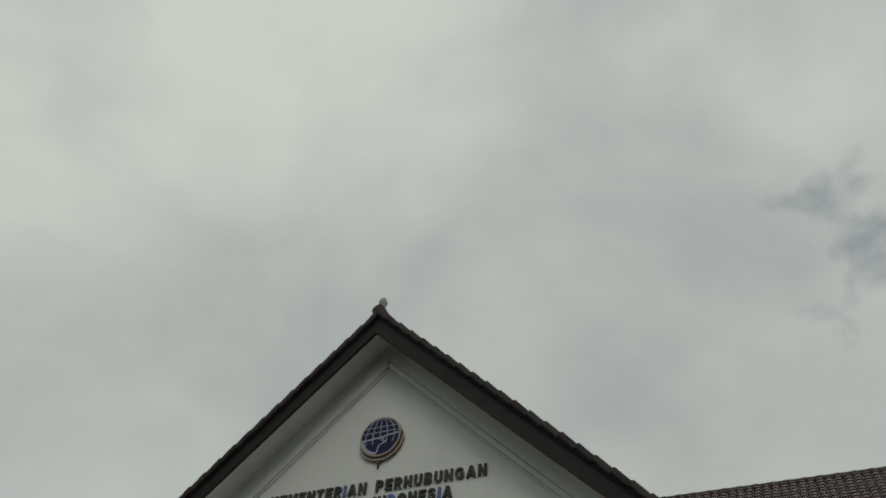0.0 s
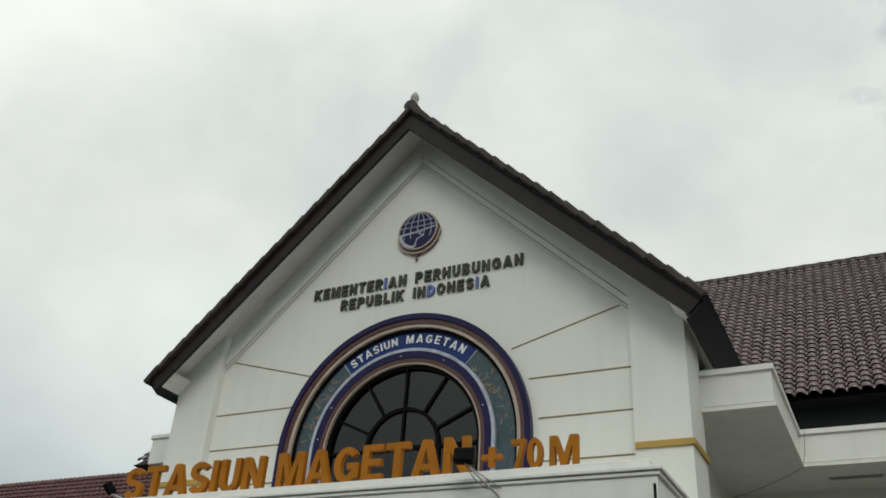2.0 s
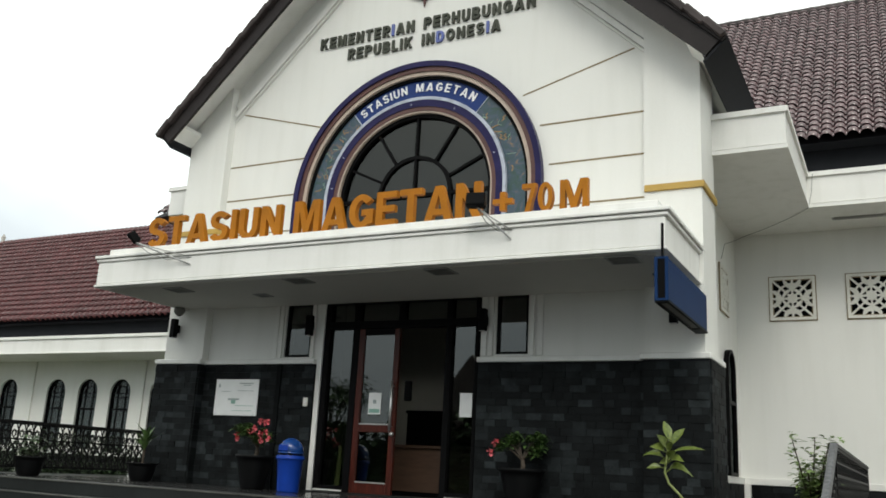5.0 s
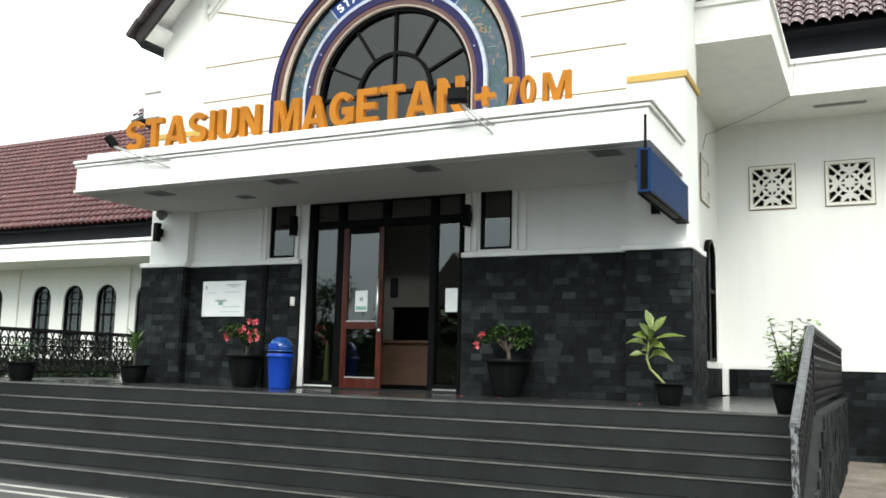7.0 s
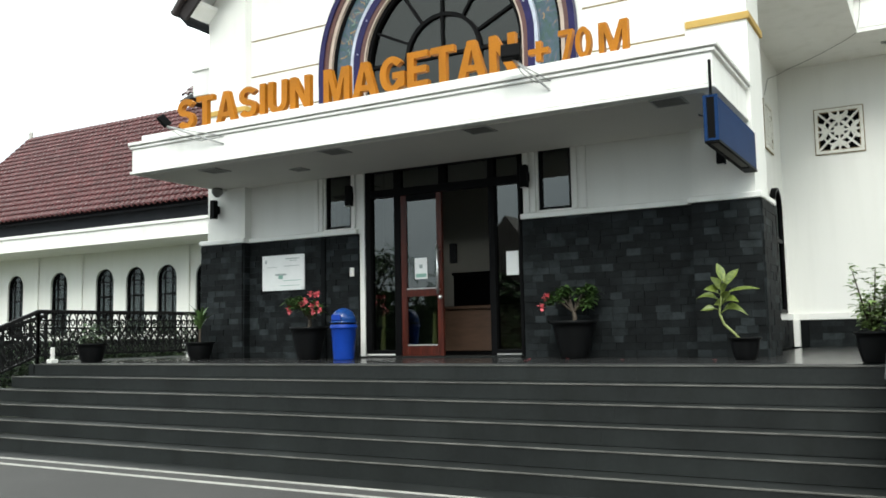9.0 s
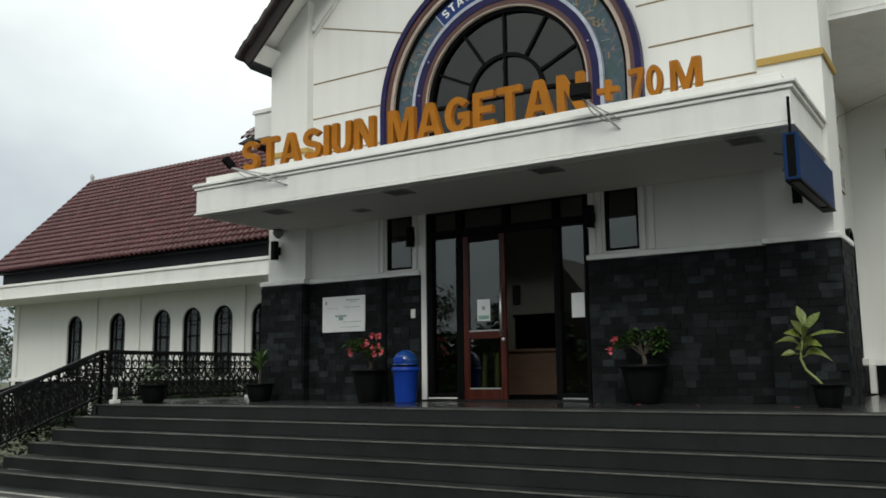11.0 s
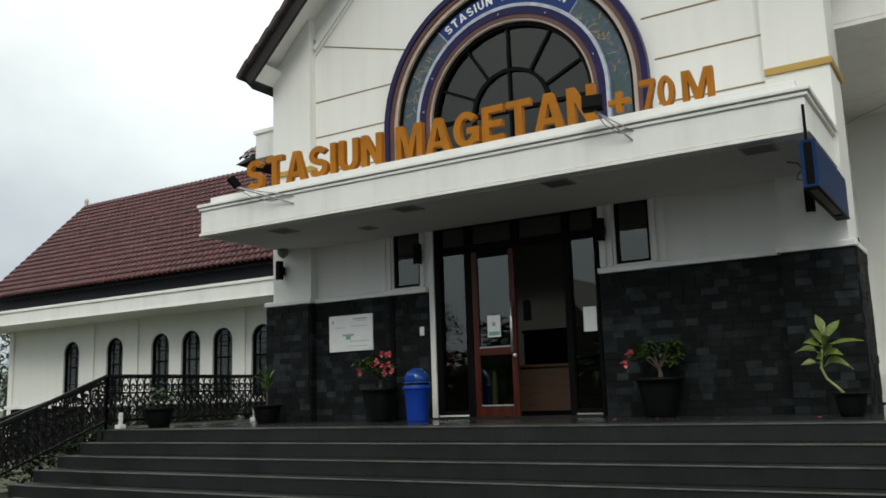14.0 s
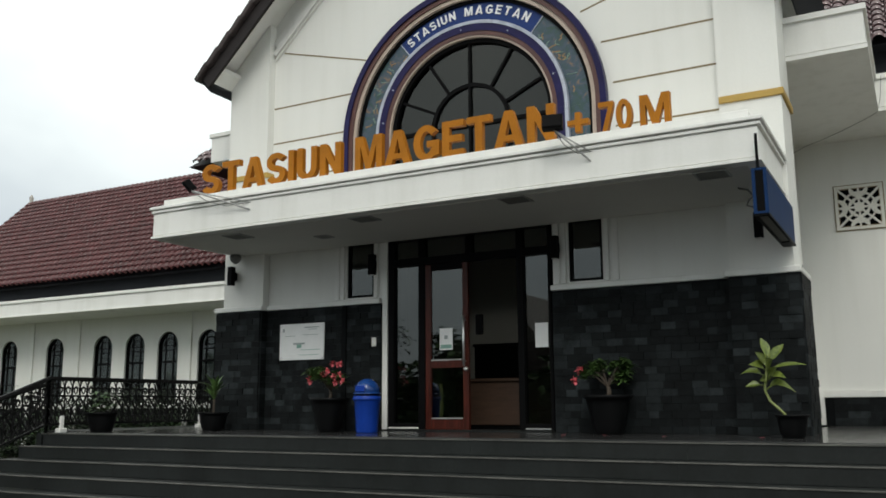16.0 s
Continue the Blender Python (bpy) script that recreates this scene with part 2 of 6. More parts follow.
STEEL = material("brushed_steel", (0.72, 0.72, 0.72), 0.42, 0.08, 8, 60, 0.02, metal=1.0)
GALV = material("galvanised_pipe", (0.36, 0.36, 0.35), 0.5, 0.2, 9, 50, 0.05, metal=0.5)
BLUE_BOX = material("navy_sign_plastic", (0.010, 0.031, 0.092), 0.5, 0.15, 2, 40, 0.03, spec=0.06)
BLUE_BIN = material("blue_plastic", (0.006, 0.042, 0.30), 0.4, 0.15, 4, 50, 0.03, spec=0.25)
BLUE_LID = material("blue_translucent_lid", (0.012, 0.055, 0.22), 0.18, 0.25, 7, 50, 0.02)
POT = material("black_plastic_pot", (0.0042, 0.0044, 0.0047), 0.45, 0.2, 5, 50, 0.1, spec=0.10)
LEAF = material("green_leaf", (0.055, 0.105, 0.026), 0.45, 0.3, 18, 70, 0.1, piece=0.35)
LEAF_LIME = material("variegated_leaf", (0.165, 0.20, 0.035), 0.4, 0.2, 30, 80, 0.15, piece=0.3, col2=(0.020, 0.048, 0.008))
LEAF_PALE = material("pale_green_leaf", (0.17, 0.25, 0.075), 0.5, 0.3, 18, 70, 0.1, piece=0.35)
CHIPPED = material("chipped_grey_paint", (0.15, 0.156, 0.16), 0.6, 0.2, 34, 90, 0.5, col2=(0.008, 0.008, 0.009), stretch=(1, 1, 0.45))
for chip_node in CHIPPED.node_tree.nodes:
    if chip_node.type == 'VALTORGB':
        chip_node.color_ramp.elements[0].position, chip_node.color_ramp.elements[1].position = 0.48, 0.53
SHRUB = material("deep_shrub_leaf", (0.022, 0.042, 0.016), 0.5, 0.35, 10, 60, 0.1, piece=0.4, spec=0.2)
LEAF_DARK = material("dark_leaf", (0.035, 0.07, 0.022), 0.5, 0.3, 10, 60, 0.1, piece=0.35)
BARK = material("bark", (0.062, 0.048, 0.035), 0.85, 0.25, 12, 60, 0.4)
STALK = material("pale_green_stalk", (0.24, 0.28, 0.09), 0.5, 0.2, 12, 60, 0.1)
PETAL = material("pink_petal", (0.58, 0.11, 0.13), 0.55, 0.25, 20, 60, 0.0, piece=0.25)
PAPER = material("white_sheet", (0.72, 0.73, 0.72), 0.5, 0.06, 6, 50, 0.0)
PRINT = material("grey_print", (0.30, 0.34, 0.33), 0.6, 0.2, 10, 50, 0.0)
PRINT_GREEN = material("green_print", (0.20, 0.36, 0.30), 0.6, 0.2, 10, 50, 0.0)
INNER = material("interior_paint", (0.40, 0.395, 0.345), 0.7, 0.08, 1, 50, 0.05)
LAMP_LENS = material("frosted_lens", (0.5, 0.5, 0.48), 0.35, 0.1, 8, 50, 0.0)
CABLE = material("grey_cable", (0.16, 0.16, 0.15), 0.6, 0.2, 9, 50, 0.0)
MOSS = material("garden_grass", (0.075, 0.085, 0.045), 0.9, 0.35, 2, 50, 0.4)
GLASS = glass_material("mirror_tinted_glass", (0.28, 0.31, 0.30), 0.095)
GLASS_DARK = glass_material("dark_tinted_glass", (0.10, 0.125, 0.12), 0.045)
GLASS_WING = glass_material("clear_wing_glass", (0.62, 0.66, 0.66), 0.05)


def mural_material():
    m = material("batik_mural", (0.10, 0.16, 0.22), 0.45, 0.3, 3.5, 40, 0.03)
    nt = m.node_tree
    b = nt.nodes["Principled BSDF"]
    geo = nt.nodes.new("ShaderNodeNewGeometry")
    n = nt.nodes.new("ShaderNodeTexNoise")
    n.inputs['Scale'].default_value, n.inputs['Detail'].default_value, n.inputs['Distortion'].default_value = 6.5, 6, 1.6
    r = nt.nodes.new("ShaderNodeValToRGB")
    e = r.color_ramp.elements
    e[0].position, e[0].color = 0.30, (0.026, 0.064, 0.045, 1)
    e[1].position, e[1].color = 0.72, (0.24, 0.14, 0.07, 1)
    for pos, c in ((0.44, (0.032, 0.064, 0.080, 1)), (0.55, (0.046, 0.072, 0.105, 1)), (0.62, (0.075, 0.080, 0.088, 1))):
        k = e.new(pos)
        k.color = c
    nt.links.new(geo.outputs['Position'], n.inputs['Vector'])
    nt.links.new(n.outputs['Fac'], r.inputs['Fac'])
    nt.links.new(r.outputs['Color'], b.inputs['Base Color'])
    return m


MURAL = mural_material()
MOTIF_A = material("pale_green_motif", (0.20, 0.30, 0.22), 0.5, 0.2, 8, 50, 0.0)
MOTIF_B = material("ochre_motif", (0.26, 0.16, 0.07), 0.5, 0.25, 8, 50, 0.0)


# ---- building helpers ----
def mesh_of(name, bm, mat):
    bmesh.ops.recalc_face_normals(bm, faces=bm.faces)
    me = bpy.data.meshes.new(name)
    bm.to_mesh(me)
    bm.free()
    for mm in (mat if isinstance(mat, (list, tuple)) else [mat]):
        me.materials.append(mm)
    return me


def part(name, bm, mat, parent=None, label="", smooth=False):
    """Links a bmesh as one mesh object, under a thing or a part."""
    me = mesh_of(name, bm, mat)
    if smooth:
        for p in me.polygons:
            p.use_smooth = True
    ob = new(name, me)
    if parent is not None:
        ob.parent = parent
    return tagged(ob, label)


def thing(name, at, label, category, group="", kind=""):
    ob = new(name)
    ob.matrix_basis = pose(*at)
    ob.empty_display_size = 0.1
    return tagged(ob, label, category, group, kind)


def cuboid(bm, x0, x1, y0, y1, z0, z1, bev=0.0):
    vs = [bm.verts.new((x, y, z)) for x in (x0, x1) for y in (y0, y1) for z in (z0, z1)]
    fs = [bm.faces.new([vs[i] for i in f]) for f in ((0, 1, 3, 2), (4, 6, 7, 5), (0, 4, 5, 1), (2, 3, 7, 6), (0, 2, 6, 4), (1, 5, 7, 3))]
    if bev:
        es = list({e for f in fs for e in f.edges})
        bmesh.ops.bevel(bm, geom=es, offset=bev, segments=1, affect='EDGES', profile=0.5)
    return bm


def box(x0, x1, y0, y1, z0, z1, bev=0.0):
    return cuboid(bmesh.new(), x0, x1, y0, y1, z0, z1, bev)


def prism(bm, outline, holes, y0, y1):
    """A slab of an outline in x and z, with holes right through it, from y0 to y1."""
    edges = []
    for loop in (outline, *holes):
        vs = [bm.verts.new((x, y0, z)) for x, z in loop]
        edges += [bm.edges.new((vs[i], vs[(i + 1) % len(vs)])) for i in range(len(vs))]
    made = bmesh.ops.triangle_fill(bm, edges=edges, use_beauty=True, use_dissolve=False)
    faces = [g for g in made['geom'] if isinstance(g, bmesh.types.BMFace)]
    ext = bmesh.ops.extrude_face_region(bm, geom=faces)
    bmesh.ops.translate(bm, verts=[g for g in ext['geom'] if isinstance(g, bmesh.types.BMVert)], vec=(0, y1 - y0, 0))
    return bm


def ring_sector(bm, cx, cz, r0, r1, a0, a1, y0, y1, n=48):
    """An arched bar: a sector between two radii, angles in degrees."""
    rows = []
    for i in range(n + 1):
        a = radians(a0 + (a1 - a0) * i / n)
        c, s = math.cos(a), math.sin(a)
        rows.append([bm.verts.new((cx + r * c, y, cz + r * s)) for r, y in ((r0, y0), (r1, y0), (r1, y1), (r0, y1))])
    for p, q in zip(rows, rows[1:]):
        for k in range(4):
            bm.faces.new((p[k], p[(k + 1) % 4], q[(k + 1) % 4], q[k]))
    bm.faces.new(rows[0])
    bm.faces.new(rows[-1][::-1])
    return bm


def tube(bm, pts, r, n=8, r_end=None):
    """A round bar along points."""
    pts = [Vector(p) for p in pts]
    rings = []
    for i, p in enumerate(pts):
        d = (pts[min(i + 1, len(pts) - 1)] - pts[max(i - 1, 0)]).normalized()
        u = d.orthogonal().normalized() if i == 0 else (u - d * u.dot(d)).normalized()
        v = d.cross(u)
        rr = r if r_end is None else r + (r_end - r) * i / max(1, len(pts) - 1)
        rings.append([bm.verts.new(p + (u * math.cos(2 * math.pi * k / n) + v * math.sin(2 * math.pi * k / n)) * rr) for k in range(n)])
    for p, q in zip(rings, rings[1:]):
        for k in range(n):
            bm.faces.new((p[k], p[(k + 1) % n], q[(k + 1) % n], q[k]))
    bm.faces.new(rings[0][::-1])
    bm.faces.new(rings[-1])
    return bm


def lathe(bm, profile, n=24, cx=0.0, cy=0.0):
    """A turned body from rows of radius and height."""
    rings = [[bm.verts.new((cx + r * math.cos(2 * math.pi * k / n), cy + r * math.sin(2 * math.pi * k / n), z)) for k in range(n)] for r, z in profile]
    for p, q in zip(rings, rings[1:]):
        for k in range(n):
            bm.faces.new((p[k], p[(k + 1) % n], q[(k + 1) % n], q[k]))
    bm.faces.new(rings[0][::-1])
    bm.faces.new(rings[-1])
    return bm


def bar(bm, a, b, w, t):
    """A flat bar in the plane of x and z from a to b (x, y, z), w wide and t deep."""
    a, b = Vector(a), Vector(b)
    d = (b - a).normalized()
    side = d.cross(Vector((0, 1, 0))).normalized() * (w / 2)
    deep = Vector((0, t / 2, 0))
    vs = [bm.verts.new(p + s * side + q * deep) for p in (a, b) for s in (-1, 1) for q in (-1, 1)]
    for f in ((0, 1, 3, 2), (4, 6, 7, 5), (0, 4, 5, 1), (2, 3, 7, 6), (0, 2, 6, 4), (1, 5, 7, 3)):
        bm.faces.new([vs[i] for i in f])
    return bm


def ribbon(pts, w, v=None):
    """Outline of a stroke along points in x and z, w thick where it runs upright and v where it runs level."""
    v = v or w
    left, right = [], []
    for i, p in enumerate(pts):
        a, b = pts[max(i - 1, 0)], pts[min(i + 1, len(pts) - 1)]
        dx, dz = b[0] - a[0], b[1] - a[1]
        d = math.hypot(dx, dz)
        nx, nz = -dz / d * w / 2, dx / d * v / 2
        left.append((p[0] + nx, p[1] + nz))
        right.append((p[0] - nx, p[1] - nz))
    return left + right[::-1]


def ellipse(cx, cz, rx, rz, a0, a1, n):
    return [(cx + rx * math.cos(radians(a0 + (a1 - a0) * i / n)), cz + rz * math.sin(radians(a0 + (a1 - a0) * i / n))) for i in range(n + 1)]


def glyph(ch, s, h):
    """A bold sans letter, one unit high: outline, holes and width, for an upright stroke s and a level stroke h."""
    if ch == "I":
        return [(0, 0), (s, 0), (s, 1), (0, 1)], [], s
    if ch == "T":
        w = 0.74
        return [(0, 1 - h), (0, 1), (w, 1), (w, 1 - h), ((w + s) / 2, 1 - h), ((w + s) / 2, 0), ((w - s) / 2, 0), ((w - s) / 2, 1 - h)], [], w
    if ch == "A":
        w, a, g = 0.88, s * 0.55, s * 1.04
        run = w / 2 - a
        apex = (w / 2 - g) / run
        out = [(0, 0), (run, 1), (w - run, 1), (w, 0), (w - g, 0), (w - g - run * 0.18, 0.18), (g + run * 0.18, 0.18), (g, 0)]
        c = 0.18 + h * 0.85
        return out, [[(g + run * c, c), (w - g - run * c, c), (w / 2, apex + 0.10)]], w
    if ch == "U":
        w = 0.76
        return [(0, 1), (0, 0.36)] + ellipse(w / 2, 0.36, w / 2, 0.37, 180, 360, 14)[1:-1] + [(w, 0.36), (w, 1), (w - s, 1), (w - s, 0.36)] + ellipse(w / 2, 0.36, w / 2 - s, 0.37 - h, 360, 180, 10)[1:-1] + [(s, 0.36), (s, 1)], [], w
    if ch == "N":
        w = 0.78
        return [(0, 0), (0, 1), (s, 1), (w - s, 0.40), (w - s, 1), (w, 1), (w, 0), (w - s, 0), (s, 0.60), (s, 0)], [], w
    if ch == "M":
        w, g = 0.95, s * 0.9
        return [(0, 0), (0, 1), (s * 1.25, 1), (w / 2, 0.36), (w - s * 1.25, 1), (w, 1), (w, 0), (w - g, 0), (w - g, 0.70), (w / 2 + 0.09, 0), (w / 2 - 0.09, 0), (g, 0.70), (g, 0)], [], w
    if ch == "E":
        w = 0.68
        return [(0, 0), (0, 1), (w, 1), (w, 1 - h), (s, 1 - h), (s, 0.5 + h / 2), (w - 0.05, 0.5 + h / 2), (w - 0.05, 0.5 - h / 2), (s, 0.5 - h / 2), (s, h), (w, h), (w, 0)], [], w
    if ch == "H":
        w = 0.76
        return [(0, 0), (0, 1), (s, 1), (s, 0.5 + h / 2), (w - s, 0.5 + h / 2), (w - s, 1), (w, 1), (w, 0), (w - s, 0), (w - s, 0.5 - h / 2), (s, 0.5 - h / 2), (s, 0)], [], w
    if ch == "L":
        return [(0, 0), (0, 1), (s, 1), (s, h), (0.64, h), (0.64, 0)], [], 0.64
    if ch == "K":
        w = 0.82
        return [(0, 0), (0, 1), (s, 1), (s, 0.60), (w - 0.31, 1), (w, 1), (w - 0.37, 0.58), (w, 0), (w - 0.30, 0), (0.41, 0.40), (s, 0.26), (s, 0)], [], w
    if ch in "PR":
        w, r = 0.74, 0.30
        bowl = [(0, 0), (0, 1), (w - r, 1)] + ellipse(w - r, 1 - r, r, r, 90, -90, 12)[1:]
        leg = [(w + 0.03, 0), (w - 0.28, 0), (0.38, 1 - 2 * r)] if ch == "R" else []
        rx = max(0.05, r - s * 0.85)
        hole = [(s, 1 - h), (w - r, 1 - h)] + ellipse(w - r, 1 - r, rx, r - h, 90, -90, 8)[1:] + [(s, 1 - 2 * r + h)]
        return bowl + leg + [(s, 1 - 2 * r), (s, 0)], [hole], w
    if ch == "B":
        w = 0.76
        out = [(0, 0), (0, 1), (w - 0.30, 1)] + ellipse(w - 0.30, 0.755, 0.26, 0.245, 90, -70, 10)[1:] + ellipse(w - 0.28, 0.27, 0.28, 0.27, 70, -90, 10)
        holes = []
        for cz, rz in ((0.755, 0.245 - h), (0.27, 0.27 - h)):
            rz = max(0.05, rz)
            holes.append([(s, cz + rz), (w - 0.32, cz + rz)] + ellipse(w - 0.32, cz, 0.08, rz, 90, -90, 6)[1:] + [(s, cz - rz)])
        return out, holes, w
    if ch == "D":
        w, r = 0.78, 0.42
        return [(0, 0), (0, 1), (w - r, 1)] + ellipse(w - r, 0.5, r, 0.5, 90, -90, 14)[1:], [[(s, 1 - h), (w - r, 1 - h)] + ellipse(w - r, 0.5, r - s, 0.5 - h, 90, -90, 10)[1:] + [(s, h)]], w
    if ch in "O0":
        w = 0.84 if ch == "O" else 0.66
        return ellipse(w / 2, 0.5, w / 2, 0.5, 0, 360, 24)[:-1], [ellipse(w / 2, 0.5, w / 2 - s, 0.5 - h, 0, 360, 20)[:-1]], w
    if ch == "G":
        w = 0.84
        line = ellipse(w / 2, 0.5, w / 2 - s / 2, 0.5 - h / 2, 38, 318, 22)
        body = ribbon(line, s, h)
        return body[:23] + [(w - s * 0.95, 0.40 - h / 2 + 0.05), (w * 0.52, 0.40 - h / 2 + 0.05), (w * 0.52, 0.45 + h / 2), (w, 0.45 + h / 2), (w, 0.13)] + body[24:], [], w
    if ch == "S":
        w = 0.74
        rz = (0.5 - h / 2) / 2
        zc = 0.75 - h / 4
        line = ellipse(w / 2, zc, w / 2 - s / 2, rz, 22, 262, 16) + ellipse(w / 2, 1 - zc, w / 2 - s / 2, rz, 82, -158, 16)
        return ribbon(line, s, h), [], w
    if ch == "7":
        w = 0.62
        return [(0, 1), (w, 1), (w, 1 - h * 0.9), (0.13 + s, 0), (0.13, 0), (w - s * 0.95, 1 - h), (0, 1 - h)], [], w
    w, a, m = 0.62, h / 2, 0.42
    return [(0, m - a), (w / 2 - a, m - a), (w / 2 - a, m - 0.31), (w / 2 + a, m - 0.31), (w / 2 + a, m - a), (w, m - a), (w, m + a), (w / 2 + a, m + a), (w / 2 + a, m + 0.31), (w / 2 - a, m + 0.31), (w / 2 - a, m + a), (0, m + a)], [], w


def letter_mesh(ch, height, depth, bold, mat):
    """One box letter standing in x and z, its foot at z = 0, left edge at x = 0. Returns the mesh and its width."""
    out, holes, w = glyph(ch, bold, bold * 0.82)
    scaled = [[(x * height, z * height) for x, z in loop] for loop in (out, *holes)]
    return mesh_of("letter", prism(bmesh.new(), scaled[0], scaled[1:], -depth, 0.0), mat), w * height


def word_letters(parent, text, x0, x1, z, y, height, depth, bold, mat, gap=0.12, swap=()):
    """Letters of a word, each one a part, stretched to fill x0 to x1."""
    made = [letter_mesh(c, height, depth, bold, mat) if c != " " else (None, height * 0.55) for c in text]
    total = sum(w for _, w in made) + gap * height * (len(made) - 1)
    k = (x1 - x0) / total
    x = x0
    for i, (me, w) in enumerate(made):
        if me is not None:
            ob = new("letter", me)
            ob.parent = parent
            ob.matrix_basis = Matrix.Translation((x, y, z)) @ Matrix.Diagonal((k, 1, 1, 1))
            if i in swap:
                me.materials[0] = BLUE_LETTER
        x += (w + gap * height) * k
    return parent

# ---- the plan: facade in the plane y = 0, platform at z = 0, road at z = -0.9 ----
CX, ARCH_Z = 1.31, 4.02
GROUND = -0.9
RISE, TREAD, EDGE_Y = 0.15, 0.30, -2.2
SLOPE = 0.957
RAKE_TOP, RAKE_LOW, RAKE_Y = 9.53, 9.02, -0.58


def arc(cx, cz, r, a0, a1, n):
    return [(cx + r * math.cos(radians(a0 + (a1 - a0) * i / n)), cz + r * math.sin(radians(a0 + (a1 - a0) * i / n))) for i in range(n + 1)]


def rect(x0, x1, z0, z1):
    return [(x0, z0), (x1, z0), (x1, z1), (x0, z1)]


def structure(name, bm, mat, label, category, smooth=False):
    ob = part(name, bm, mat, None, label, smooth)
    return tagged(ob, label, category, kind="structure")


# ground and road
bm = bmesh.new()
bmesh.ops.create_grid(bm, x_segments=60, y_segments=60, size=400, matrix=Matrix.Translation((0, 60, GROUND - 0.02)))
structure("ground", bm, MOSS, "rough grassy ground around the station", "ground")
structure("pavement_foot", box(-3.9, 6.6, -4.03, -3.66, GROUND - 0.1, GROUND + 0.002), STEP, "charcoal tiled strip at the foot of the steps", "pavement")
structure("road", box(-60, 60, -26, -4.03, GROUND - 0.10, GROUND), ASPHALT, "grey asphalt forecourt road before the steps", "road")
for i, (y0, y1) in enumerate(((-4.085, -4.03), (-4.36, -4.30))):
    structure("trim_kerb_line", box(-14, 6.9, y0, y1, GROUND - 0.01, GROUND + 0.006), LINE, "pale worn painted line along the foot of the steps", "kerb line")
structure("pavement_side", box(6.68, 14, -4.0, 4.3, GROUND - 0.1, GROUND + 0.012), YARD, "pale weathered concrete yard beside the steps", "pavement")

# platform and steps
steps = thing("stairs", (0, 0, 0), "wide charcoal tiled entrance steps with worn pale nosings", "stairs", kind="structure")
for k in range(6):
    y = EDGE_Y - TREAD * k
    z = -RISE * k
    nx = 5
    for i in range(nx):
        left = -3.9 - 0.045 * k
        x0, x1 = left + (6.6 - left) * i / nx, left + (6.6 - left) * (i + 1) / nx
        part("step_tile", box(x0 + 0.0005, x1 - 0.0005, y + 0.012, y + (TREAD if k else 0.6) + 0.012, z - RISE, z - 0.004), STEP, steps)
    part("nosing", box(-3.9 - 0.045 * k, 6.6, y, y + 0.03, z - 0.014, z, 0.003), NOSING, steps, "worn pale grey nosing")
structure("floor", box(-3.9, 6.59, EDGE_Y + 0.02, 6.0, GROUND - 0.1, -0.012), JOINT, "base slab of the entrance platform", "floor")
platform = bpy.data.objects["floor"]
tile_me = mesh_of("floor_tile", box(-0.297, 0.297, -0.297, 0.297, -0.012, 0, 0.002), FLOOR_TILE)
for i in range(17):
    for j in range(11):
        x, y = -3.58 + 0.6 * i, EDGE_Y + 0.64 + 0.6 * j
        if y < -0.25 or (x > 5.3 and y < 4.3) or (x < -2.9 and y < 1.2):
            t_ob = new("floor_tile", tile_me)
            t_ob.parent = platform
            t_ob.location = (x, y - 0.02, 0)

# front wall with the door, two slit windows and the great arch cut through
def gable_z(x, top=9.26):
    return top - SLOPE * abs(x - CX)


arch_hole = [(CX + 1.73, 2.9)] + arc(CX, ARCH_Z, 1.73, 0, 180, 48) + [(CX - 1.73, 2.9)]
front = prism(bmesh.new(), [(-2.62, 0), (0.0, 0), (0.0, 2.6), (2.46, 2.6), (2.46, 0), (5.18, 0), (5.18, gable_z(5.18)), (CX, gable_z(CX)), (-2.62, gable_z(-2.62))],
              [rect(-0.60, -0.16, 1.795, 2.61), rect(2.67, 3.10, 1.795, 2.61), arch_hole], 0.0, 0.24)
wall_front = structure("wall_front", front, WHITE, "white painted gable wall of the entrance block", "wall")

# columns at the corners
for side, (x0, x1) in enumerate(((-2.72, -1.98), (4.58, 5.25))):
    xo = x0 if side == 0 else x1
    top = gable_z(xo) + 0.05
    pil = prism(bmesh.new(), [(x0, 0), (x1, 0), (x1, gable_z(x1) - 0.02), (x0, gable_z(x0) - 0.02)], [], -0.14, 0.62)
    structure("wall_column", pil, WHITE, "white square corner column of the entrance block", "column")
    structure("trim_gold_band", box(x0 + 0.005, x1 + 0.03, -0.17, 0.65, 3.675, 3.755, 0.006), GOLD, "ochre painted band round the white column", "band")
# side walls, closing the block
structure("wall_side_east", prism(bmesh.new(), rect(4.66, 4.88, -0.9, 5.5), [], 0.24, 7.5), WHITE, "white side wall of the entrance block", "wall")
structure("wall_side_west", box(-2.62, -2.40, 0.24, 7.5, -0.9, 5.4), WHITE, "white side wall of the entrance block", "wall")
structure("wall_back", prism(bmesh.new(), [(-2.4, -0.9), (4.66, -0.9), (4.66, 5.6), (CX, 8.8), (-2.4, 5.2)], [], 7.2, 7.38), WHITE, "plain back wall of the entrance block", "wall")

